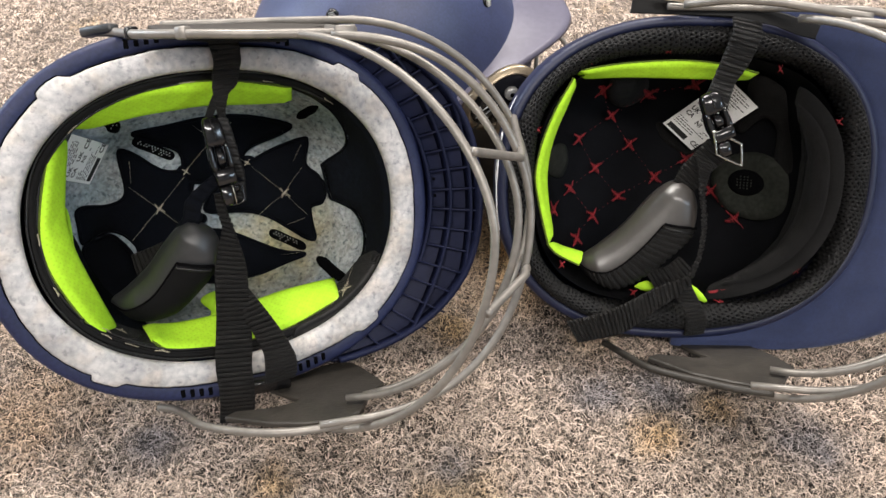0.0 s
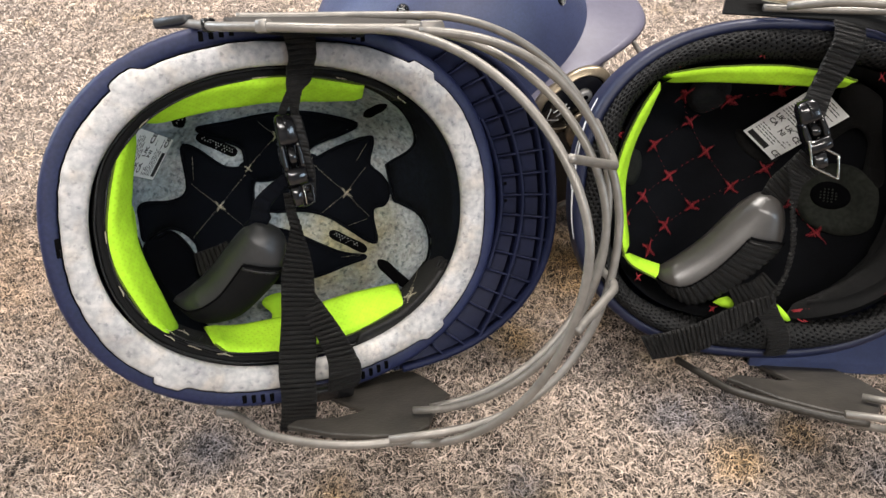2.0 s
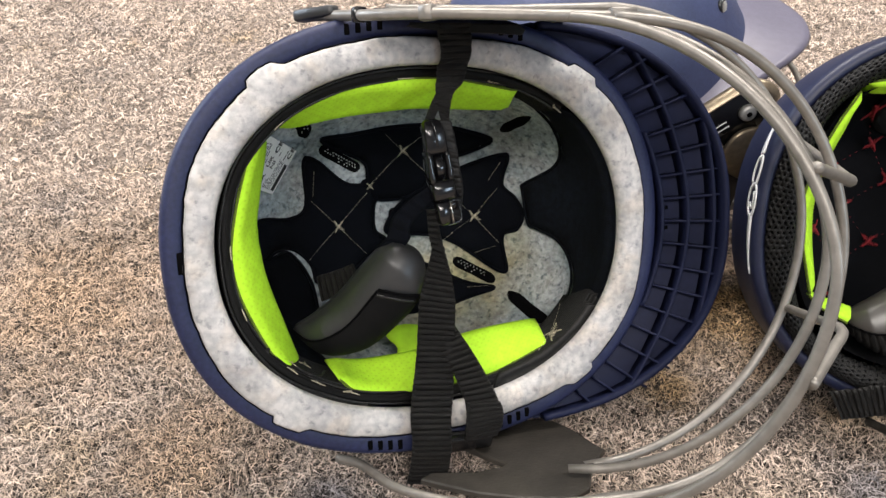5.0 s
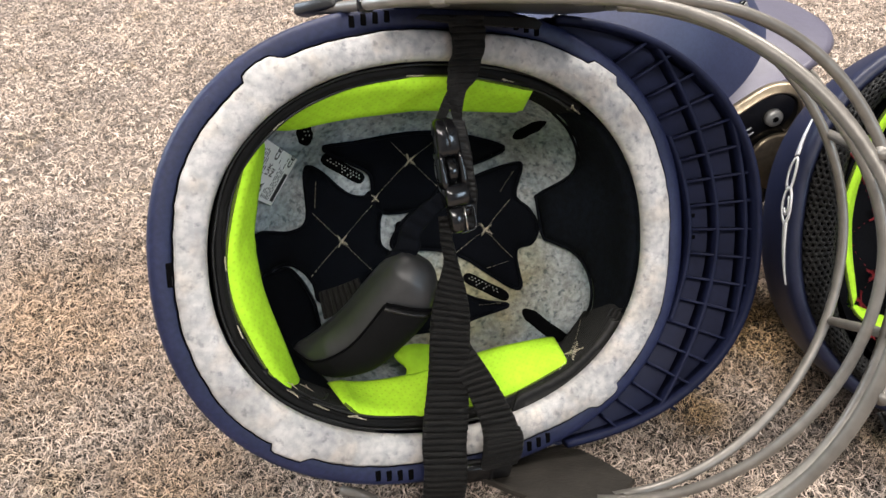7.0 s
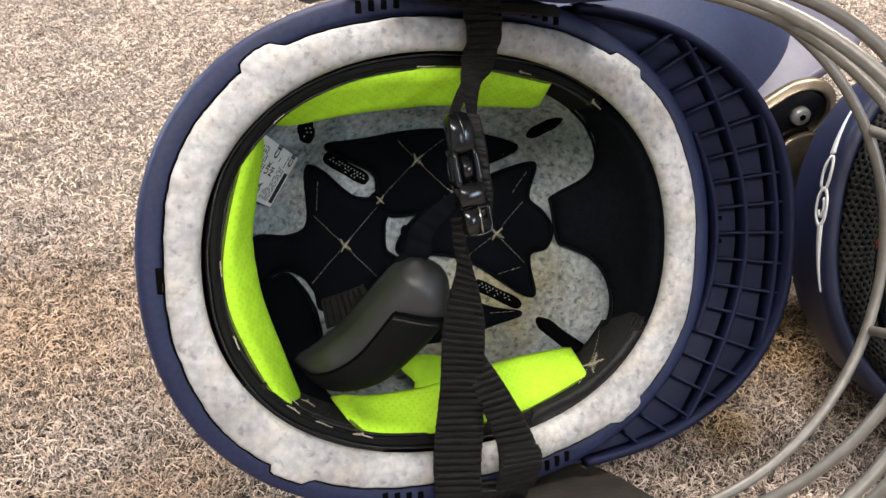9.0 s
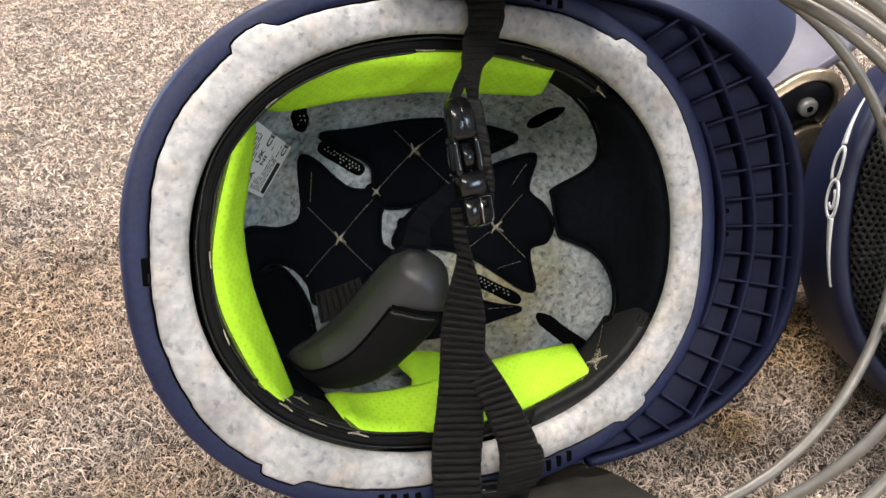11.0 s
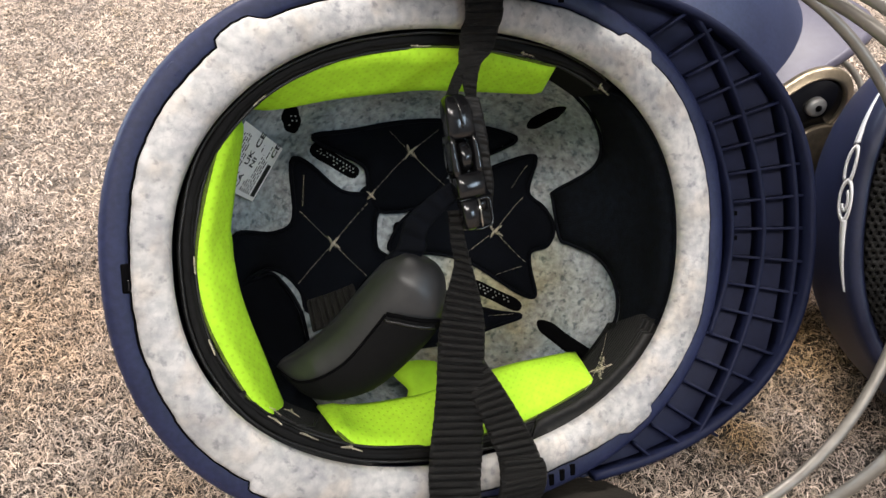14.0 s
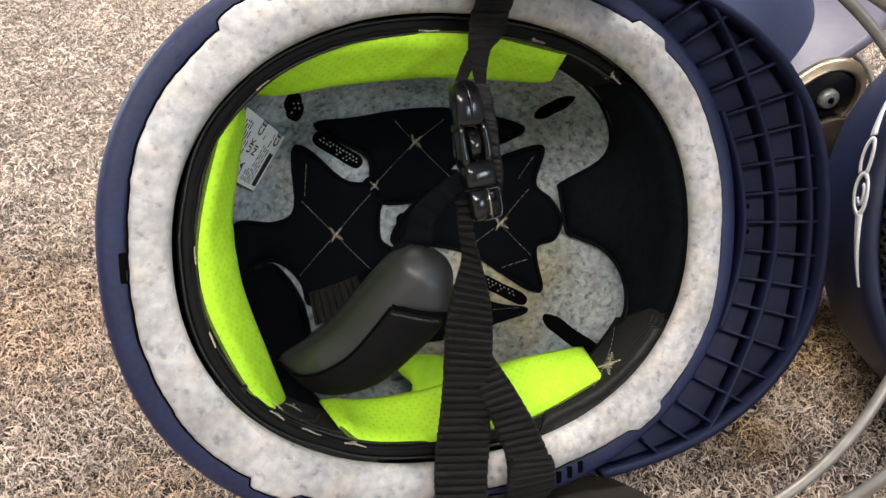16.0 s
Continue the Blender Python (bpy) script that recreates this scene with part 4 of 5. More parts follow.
def side_buckle(parent, top, bottom, across, w, edged=True):
    """A side-release buckle: domed plug, side arms round a window with a tongue, socket and slide."""
    t, b = Vector(top), Vector(bottom)
    d = (b - t)
    L = d.length
    m = frame_matrix(*(lambda x, z: (x, z.cross(x), z))(d.normalized(), Vector(across).cross(d).normalized() * -1), t)
    if m.col[2].z < 0:
        m = m @ pose(0, 0, 0, 180)
    dome = [(L * x, 0, -0.0020 + 0.4 * h * 0.001, w * hw, h * 0.001) for x, hw, h in ((0.0, 0.20, 1.8), (0.02, 0.30, 3.2), (0.07, 0.37, 4.3), (0.15, 0.41, 4.8), (0.22, 0.42, 4.6), (0.29, 0.42, 4.2), (0.325, 0.41, 3.6))]
    body = part("buckle", pebble(m, dome), BUCKLE, parent, "glossy black plastic side-release buckle")
    part("ridge", tube(spline([m @ Vector((L * x, 0, z)) for x, z in ((0.02, 0.0022), (0.08, 0.0040), (0.16, 0.0046), (0.26, 0.0038))], 4), [0.0003] + [0.0008] * 11 + [0.0003], 8), BUCKLE, body)
    for q in (1, -1):
        arm = [(L * x, q * w * y, -0.0012, w * hw, 0.0046) for x, y, hw in ((0.29, 0.335, 0.09), (0.36, 0.345, 0.10), (0.45, 0.36, 0.115), (0.54, 0.35, 0.125), (0.60, 0.33, 0.12))]
        part("arm", pebble(m, arm, 12), BUCKLE, body)
    part("tongue", pebble(m, [(L * x, 0, z, w * hw, 0.0030) for x, z, hw in ((0.33, -0.004, 0.10), (0.37, -0.0012, 0.15), (0.44, 0.0008, 0.17), (0.51, 0.0002, 0.165), (0.555, -0.0024, 0.12), (0.58, -0.005, 0.10))], 14), BUCKLE, body)
    part("socket", pebble(m, [(L * x, 0, z, w * hw, 0.0052) for x, z, hw in ((0.575, -0.0022, 0.40), (0.59, -0.0012, 0.445), (0.66, -0.0006, 0.46), (0.74, -0.0010, 0.455), (0.765, -0.0022, 0.41))], 20), BUCKLE, body)
    part("slide_bar", pebble(m, [(L * x, -w * 0.18, z, w * hw, 0.0034) for x, z, hw in ((0.775, 0.0, 0.22), (0.79, 0.0008, 0.25), (0.88, 0.0012, 0.25), (0.97, 0.0004, 0.22), (1.0, -0.0012, 0.12))], 16), BUCKLE, body)
    if not edged:
        return body
    part("slide_edge", tube([m @ Vector((L * x, w * y, 0.0038)) for x, y in ((0.775, 0.09), (0.88, 0.10), (0.99, 0.08))], 0.00055, 6), CHROME, body, "thin bright edge line")
    part("slide_side", tube(spline([m @ Vector((L * x, w * y, 0.0016)) for x, y in ((0.79, -0.30), (0.785, 0.2), (0.79, 0.47), (0.86, 0.49), (0.975, 0.46), (1.0, 0.2), (1.0, -0.1))], 4), 0.0006, 8), BUCKLE, body)
    part("slide_core", pebble(m, [(L * x, w * 0.28, -0.001, w * 0.17, 0.0022) for x in (0.80, 0.82, 0.87)], 12), BUCKLE, body)
    return body


def helmet_one():
    """Lies on its side; foam rim, lime pads and black straps seen through the opening; ribbed peak."""
    h = empty("cricket_helmet", M1, "navy cricket helmet on its side, foam liner and lime pads", "helmet", "cricket helmets")
    shell(h, 0.1375, 0.1165, 2.25, 0.118, -0.0025, 0.0120, NAVY, "navy plastic shell with rolled lip")
    # foam liner with four small tabs over the lip
    tabs = [math.degrees(math.atan2(y / 0.1035, (x + 0.0022) / 0.127)) % 360 for x, y in ((-0.0855, 0.085), (0.0835, 0.083), (0.0805, -0.0845), (-0.0855, -0.085))]

    def tabbed(a, b, z, grow):
        ring = oval(a - 0.0006, b, 2.4, -0.0030, -0.0005, z, 384)
        out = []
        for k, p in enumerate(ring):
            t = k * 360 / 384
            near = min(abs((t - q + 180) % 360 - 180) for q in tabs)
            g = grow * min(1.0, max(0.0, (4.3 - near) / 0.9)) + 0.0003 * math.sin(t * 0.21) + 0.0004 * noise.noise((t * 0.3, a * 90, 0)) + 0.0004 * noise.noise((t * 1.7, 0, 4))
            s = 1 + g / math.hypot(p[0], p[1])
            out.append((p[0] * s, p[1] * s, p[2]))
        return out
    rings = [tabbed(0.1265, 0.1030, -0.006, 0.0034), tabbed(0.1270, 0.1035, 0.0012, 0.0034), tabbed(0.1258, 0.1022, 0.0026, 0.0034)]
    rings += [oval(a, b, n, x, -0.0003, z, 384) for a, b, n, x, z in ((0.1200, 0.0985, 2.3, -0.0032, 0.0030), (0.1152, 0.0938, 2.22, -0.0040, 0.0026), (0.1127, 0.0912, 2.2, -0.0041, 0.0008), (0.1115, 0.0900, 2.2, -0.0041, -0.0025))]
    rings.append(oval(0.1150, 0.0930, 2.25, -0.0035, -0.0004, -0.0065, 384))
    liner = part("foam_rim", loft(rings), EPS, h, "speckled white polystyrene rim with small tabs")
    seam = [Vector(p) for p in tabbed(0.1270, 0.1035, 0.0006, 0.0034)]
    part("seam", tube([p * (1 + 0.0004 / p.length) for p in seam + seam[:1]], [0.00045 + 0.00035 * noise.noise((k * 0.11, 3, 0)) for k in range(len(seam) + 1)], 6), DARK, liner, "dark gap round the foam")
    rings = []
    for k in range(4, 30):
        w = 0.999 * math.sin(k / 29 * math.pi / 2) ** 0.9
        r = math.sqrt(max(1 - w ** (1 / 0.36), 0.0006))
        rings.append(oval(0.1125 * r, 0.0905 * r, 2.3, -0.0015, -0.0005, -0.121 * w, 96))
    part("foam_liner", loft(rings, True, (False, True)), EPS_GREY, h, "speckled grey polystyrene liner")
    crown, wall = bowl(0.1125, 0.0905, 2.3, 0.121, -0.0015, -0.0005)

    # quilted black crown pads
    pads = {
        "back": ((-55, 41), (-46, 41), (-26, 25), (-9, 22), (-4, 14), (-6, 6), (-6, -9), (1, -17), (-14, -27), (-31, -38), (-50, -39), (-53, -28), (-60, -18.5), (-69, -13.5), (-78, -14.5), (-87, -18), (-88, -6), (-86, 7), (-66, 5), (-54, 12)),
        "upper": ((-44, 54), (-22, 57), (8, 61), (36, 60), (66, 51), (61, 44), (38, 34), (27, 17), (8, 11), (-9, 15), (-12, 36), (-27, 45)),
        "front": ((39, 24), (56, 33), (75, 40), (79, 36), (78, 19), (85, 10), (89, -1), (86, -12), (78, -17), (77, -39), (71, -40), (60, -31), (47, -21), (30, -15), (2, -12), (7, 2), (19, 13)),
        "lower": ((49, -47), (67, -51), (51, -57), (27, -63), (-5, -63), (-35, -54), (-45, -41), (-17, -30), (10, -27)),
        "nape": ((-88, -22), (-77, -17), (-69, -16), (-62.5, -22.5), (-57.5, -31), (-54, -42), (-55, -60), (-69, -63), (-80, -50))}
    made = {}
    for key, o in pads.items():
        made[key] = part("crown_pad", patch(scaled(o), crown, 0.004, 0.005, 0.004), BLACK_PAD, h, "black quilted crown pad")
        edge = [crown(u, v, 0.0022) for u, v in loop_spline(scaled(o), 6)]
        part("piping", tube(edge + edge[:1], 0.0010, 7), BLACK_PAD, made[key])
    lines = {"upper": (((12, 46), (-8, 24)), ((12, 46), (35, 25)), ((12, 46), (-2, 58)), ((12, 46), (26, 58))),
             "back": (((-33, -4), (-11, 18)), ((-33, -4), (-52, 16)), ((-33, -4), (-56, -24)), ((-33, -4), (-14, -25)), ((-50, 18), (-49, 36))),
             "front": (((62, -3), (40, 21)), ((62, -3), (76, 17)), ((62, -3), (40, -20)), ((62, -3), (76, -22)), ((70, 22), (76, 36)), ((60, -29), (74, -24))),
             "lower": (((50, -52), (64, -51)), ((20, -35), (0, -58)), ((-18, -53), (-35, -48)))}
    knots = {"upper": (12, 46), "back": (-33, -4), "front": (62, -3), "lower": (-18, -53)}
    for key, ls in lines.items():
        part("stitching", join(dashes([(tuple(c * mm for c in a), tuple(c * mm for c in b)) for a, b in ls], crown, 0.0042),
                               star(knots[key][0] * mm, knots[key][1] * mm, crown, 0.0043, 0.0048, 0.0006, 3)), THREAD, made[key], "cream quilting thread")
    for k, (x, y) in enumerate(((-9, 22), (37, 24))):
        part("bridge", patch([(x * mm + 0.006 * math.cos(t), y * mm + 0.0045 * math.sin(t)) for t in np.linspace(0, 2 * math.pi, 8, endpoint=False)], crown, 0.0038, 0.003, 0.002),
             BLACK_PAD, h, "black pad bridge with frayed cream thread")
        part("stitching", star(x * mm, y * mm, crown, 0.004, 0.0036, 0.0005, 20 + k), THREAD, made["upper"])
    vents(h, "vent", crown, (((-41, 47), (-18, 34), 7), ((48, -34), (66, -45), 7), ((57, 44), (66, 49), 5), ((8, 2), (13, -6), 8), ((-57, 64), (-54, 58), 9)))
    vents(h, "vent", crown, (((72, 56), (77, 60.5), 7), ((75, -55), (80, -64), 8)), False)
    # forehead pad and head band on the wall
    k = 0.105 * math.pi / 180
    front = ((50, -34), (40, -39), (29, -46), (22, -57), (16, -80), (12, -83), (-5, -81), (-8, -75), (-12, -59), (-20, -45), (-30, -36), (-40, -34),
             (-36, -14), (-26, -6), (-16, -4.5), (2, -4), (21, -4.5), (37, -6), (46, -11))
    brow = part("forehead_pad", patch([(t * k, z * mm) for t, z in front], wall, 0.005, 0.006, 0.005), BRUSHED, h, "black brushed forehead pad")
    edge = [wall(u, v, 0.0028) for u, v in loop_spline([(t * k, z * mm) for t, z in front], 6)]
    part("piping", tube(edge + edge[:1], 0.0009, 7), BRUSHED, brow)
    band = []
    for t in range(96, 656):
        t = t / 2
        fold = 0.0009 * noise.noise((t * 0.05, 0, 0)) + 0.0003 * noise.noise((t * 0.3, 2, 0))
        band.append([wall(t * k, z + 0.6 * fold, max(hh + fold * (1 if hh > 0.001 else 0), 0.0)) for z, hh in
                     ((-0.0105, 0.0), (-0.0082, 0.0008), (-0.0074, 0.0024), (-0.0077, 0.0044), (-0.0092, 0.0060), (-0.0120, 0.0066), (-0.015, 0.0058), (-0.020, 0.0056), (-0.028, 0.005), (-0.036, 0.004), (-0.042, 0.0))])
    strap_band = part("head_band", loft(band, False), BAND, h, "black fabric head band")
    for z, hh in ((-0.0070, 0.0012), (-0.0105, 0.0064)):
        part("band_piping", tube([wall(t / 2 * k, z + 0.0005 * noise.noise((t * 0.05, z * 900, 5)), hh + 0.0010 * noise.noise((t * 0.035, 0, 0))) for t in range(100, 650, 2)], 0.0007, 6), PIPING, strap_band, "shiny black piping")
    corner = ((-76, -6), (-55, -4), (-40, -4), (-28, -6), (-27, -20), (-33, -33), (-46, -36), (-60, -26))
    piece = part("band_corner", patch([(t * k, z * mm) for t, z in corner], wall, 0.0085, 0.005, 0.003), RIBBED, h, "ribbed black band corner with frayed cream stitching")
    part("stitching", join(star(-48.5 * k, -0.0145, wall, 0.009, 0.0080, 0.0006, 7), dashes([((-57 * k, -0.0075), (-37 * k, -0.031))], wall, 0.009)), THREAD, piece)
    nook = ((-150, -9), (-138, -8), (-124, -8), (-110, -9), (-106, -24), (-112, -38), (-126, -44), (-140, -40), (-150, -26))
    second = part("band_corner", patch([(t * k, z * mm) for t, z in nook], wall, 0.0078, 0.005, 0.003), RIBBED, h, "creased black band corner with frayed cream stitching")
    part("crease", tube([wall(-131 * k, -0.010, 0.0080), wall(-126 * k, -0.018, 0.0084), wall(-124 * k, -0.030, 0.0080)], 0.0005, 6), PIPING, second)
    part("stitching", join(star(-131 * k, -0.026, wall, 0.0085, 0.0050, 0.0004, 91, 3), star(-137 * k, -0.012, wall, 0.0085, 0.0040, 0.0004, 92, 3), dashes([((-118 * k, -0.010), (-112 * k, -0.030))], wall, 0.0082)), THREAD, second)
    frays = [(-128, -9), (-118, -7), (97, -9), (72, -9), (50, -9), (135, -9), (-160, -7), (178, -9), (-136, -9)]
    for i, (t, z) in enumerate(frays):
        part("stitching", star(t * k, z * mm, wall, 0.0060, 0.0052, 0.0006, 30 + i, 3), THREAD, piece)
    flank = ((174, -40), (184, -37), (200, -37), (218, -37), (238, -40), (240, -60), (226, -78), (205, -84), (188, -84), (177, -74), (173, -56))
    part("flank_pad", patch([(t * k, z * mm) for t, z in flank], wall, 0.004, 0.006, 0.004), BRUSHED, h, "black brushed side pad")
    # lime pads
    strip(h, scaled([(-75, 72), (-59, 78), (-39, 82.8), (-13, 84), (4, 84), (17, 82.5), (33, 79.6), (49, 76.5)]), scaled([(-80, 61.5), (-69, 62), (-45, 66), (-20, 68.6), (-5, 69.8), (14, 69.2), (36, 68.7), (55, 68.2)]), -0.010, -0.034, 0.0036, LIME, "bright lime perforated comfort pad")
    strip(h, scaled([(-91, 57), (-96, 47), (-103, 25), (-107, 6.4), (-107.5, -6), (-105, -21), (-98, -39.4), (-91, -53.8), (-84, -64)]), scaled([(-86, 60), (-87.3, 48), (-91.7, 26), (-93.8, 10), (-92.6, -1), (-91, -13), (-86.6, -30), (-81, -50), (-76.5, -67)]), -0.010, -0.032, 0.0036, LIME, "bright lime perforated comfort pad")
    strip(h, scaled([(-58, -71), (-50, -79), (-36, -83), (-18, -85), (8, -84), (31, -81), (66, -69)]), scaled([(-60.5, -67.5), (-42, -70.4), (-24, -70.7), (-7.5, -69.8), (27.5, -63.5), (52, -61.6), (71.5, -61)]), -0.010, -0.036, 0.0036, LIME, "bright lime perforated comfort pad")
    part("pad_tab", patch(scaled([(-96, 16), (-91, 12), (-91, -7), (-93, -16), (-100, -9), (-99, 8)]), lambda x, y, hh: Vector((x, y, -0.041 + (x + 0.089) * 1.4 + hh)), 0.0026, 0.004, 0.001), LIME, h, "lime pad tab")
    part("pad_tab", patch(scaled([(-21, -63), (-18, -59.5), (-8, -58), (4, -61), (6, -70), (2, -75), (-18, -74), (-16, -69)]), lambda x, y, hh: Vector((x, y, -0.0445 + (y + 0.066) * -0.9 + hh)), 0.0016, 0.004, 0.0006, 3), LIME, h, "lime pad tab")
    a, b, c = crown(-0.0835, 0.063, 0.0015), crown(-0.0605, 0.0485, 0.002), crown(-0.077, 0.0225, 0.002)
    care_label(h, c, b - c, a - b, (b - c).length, 0.047,
               (("CE", 0.84, 0.13, 0.0065), ("CE", 0.84, 0.55, 0.0065), ("UK", 0.52, 0.58, 0.0052), ("NI", 0.52, 0.46, 0.0052), ("UK", 0.14, 0.66, 0.0052), ("CA", 0.14, 0.54, 0.0052)))
    # straps
    part("upper_strap", ribbon(scaled([(-3.0, 109.0, 7.0, 15.0, 109.0, 8.0), (-0.7, 95.6, 7.0, 15.6, 96.4, 7.0), (-1.5, 88.8, 4.0, 14.6, 89.4, 4.0), (-2.3, 83.2, 3.0, 13.4, 83.7, 3.0), (-2.7, 78.3, 3.0, 11.0, 79.2, 3.0), (-2.7, 74.2, 3.0, 5.2, 74.5, 6.0), (-2.8, 68.2, 5.0, 2.5, 66.8, 8.0), (-1.2, 57.2, 7.0, 1.7, 56.7, 8.0)]), 0.0016, 0.0030, 0.0004, 0.0020), WEB, h, "twisted black webbing strap")
    part("strap_tail", ribbon(scaled([(-3.1, 75.0, 3.0, 1.2, 72.9, 3.0), (-6.7, 68.8, 4.0, -1.9, 68.0, 4.0), (-10.5, 61.3, 5.0, -6.0, 60.5, 5.0)]), 0.0016, 0.0030, 0.0003, 0.0006), WEB, h, "narrow black strap end into the buckle")
    part("strap_wing", ribbon(scaled([(-3, 62, 7, 3, 61, 8), (-2, 52, 8, 5, 50, 9), (1, 38, 7, 7, 37, 8), (2, 26, 5, 9, 26, 6), (2, 12, 3, 8, 10, 4)]), 0.0022, 0.0027, 0.0002, 0.001), PLATE_DARK, h)
    side_buckle(h, (-0.0082, 0.0625, 0.0080), (-0.0005, 0.0095, 0.0095), (1, 0.1, 0), 0.0140)
    part("mid_strap", ribbon(scaled([(8, 22, 4, 2, 31, 3), (-6, 21, 4, -11, 27, 2), (-18, 10, 1, -26, 15, -2), (-19, 2, 0, -29, 4, -6), (-22, -4, -6, -34, -2, -10)]), 0.0042, 0.0060, 0.0008, 0.001), BLACK_PAD, h)
    part("hanging_strap", ribbon(scaled([(-11, 17, 5, -5, 17, 5), (-10, 5, 4, -4.6, 4, 7), (-8.5, -4.5, 3, -2.2, -7, 7.5), (-13, -17.5, 4, 0.8, -21, 8), (-17, -31, 5, 2, -35, 7.5), (-20, -58, 6, 0.4, -61, 7), (-23.4, -78, 6.5, -1, -81, 8), (-25.5, -92, 8, -3.5, -95, 10), (-25.5, -106, 9, -4, -109, 11), (-26, -122, 4, -5, -125, 7), (-27, -132, 0, -7, -135, 3)]), 0.0016, 0.0030, 0.0012, 0.0006), WEB, h, "ribbed black webbing strap hanging over the rim")
    part("side_strap", ribbon(scaled([(-16, -38, -2, -3, -34, -2), (-10, -50, 3, 2.5, -46, 5), (-4, -63, 8, 10, -60, 10), (1, -77, 11, 18, -76, 12), (4.3, -88, 12, 22.8, -88, 13), (4, -98, 13, 23.5, -98, 13), (3.4, -109, 10, 23.5, -109, 10)]), 0.0016, 0.0030, 0.0012, 0.0005), WEB, h, "ribbed black webbing strap")
    part("strap_fold", ribbon(scaled([(4.2, -86, 15, 22.6, -88, 16), (3.6, -92, 16, 23.8, -92.5, 17), (3.2, -100, 15, 24, -99, 16), (3, -107, 12, 24, -106, 12)]), 0.0026, 0.0027, 0.0007), WEB, h)
    part("strap_loop", box((0.030, 0.010, 0.007), frame_of((0.006, -0.111, 0.006), (1, -0.05, 0), (0, -0.4, 1)), 0.002), BUCKLE, h)
    part("rear_strap", ribbon(scaled([(-40, -16, -42, -36, -30, -42), (-50, -20, -47, -47, -34, -47), (-59, -23, -52, -57, -38, -52)]), 0.0016, 0.0030, 0.0010, 0.0004), WEB, h)
    chin_rest(h, scaled([(-19.5, -0.6, -3.5), (-26, 0.9, -7.7), (-33.2, -3.1, -12.5), (-41.8, -13.0, -17.9), (-52.6, -27.2, -25.6), (-66, -39.5, -34), (-74, -45, -38), (-76.5, -48.5, -39)]),
              scaled([(-19.5, -0.6, -3.5), (-13.5, -6, -0.5), (-11.2, -15, 0), (-14.5, -29, -0.9), (-26, -44, -8), (-42, -58.5, -19), (-61, -61.5, -32), (-76.5, -48.5, -39)]), 0.0138, LEATHER, LEATHER_DARK, 0.335, 0.085)
    # dark slab added for the upper plate's shaded inner face
    part("plate_shade_strip", slab(scaled([(-18, 107), (0, 105), (30, 104), (44, 103.5), (46, 106), (42, 109), (-16, 109)]), 0.0016, Matrix.Translation((0, 0, 0.0062)), 0.0005), PLATE_DARK, h, "thin dark strip for the upper plate's shaded inner face", False)
    # rim slots and hole as proud black boxes that stand for their shade; screws
    for sgn in (1, -1):
        for base in (-46, 30):
            for i in range(4):
                x = (base + i * 5.5) * mm
                y = sgn * (0.1165 - 0.0062) * (1 - abs((x + 0.004) / 0.1298) ** 2.25) ** (1 / 2.25)
                part("rim_slot", box((0.0030, 0.0056, 0.0016), Matrix.Translation((x, y, -0.0005)), 0.0007), DARK, h)
    for t in (141, 39, -42, -138):
        c, s = math.cos(math.radians(t)), math.sin(math.radians(t))
        r = (abs(c) ** 2.25 + abs(s) ** 2.25) ** (-1 / 2.25)
        x, y = -0.004 + 0.1302 * r * c, 0.1107 * r * s
        part("rim_stud", tube([(x, y, -0.003), (x, y, -0.0002), (x, y, 0.0001)], [0.0030, 0.0030, 0.0024], 16), NAVY, h)
    pit = part("rim_hole", box((0.0036, 0.0106, 0.0016), Matrix.Translation((-0.1308, 0.0003, -0.0003)), 0.0007), DARK, h)
    # glossy chip added for the glint inside the hole
    part("pit_glint", box((0.0012, 0.0040, 0.0008), Matrix.Translation((-0.1300, -0.0022, 0.0004)), 0.0003), BUCKLE, pit)
    peak(h, 0.045, 0.1213, 0.1118, -0.004, 0.136, 0.1165, PEAK_NAVY, True, "navy plastic peak with ribbed underside", -0.0095, 0.0250)
    cage(h)
    return h


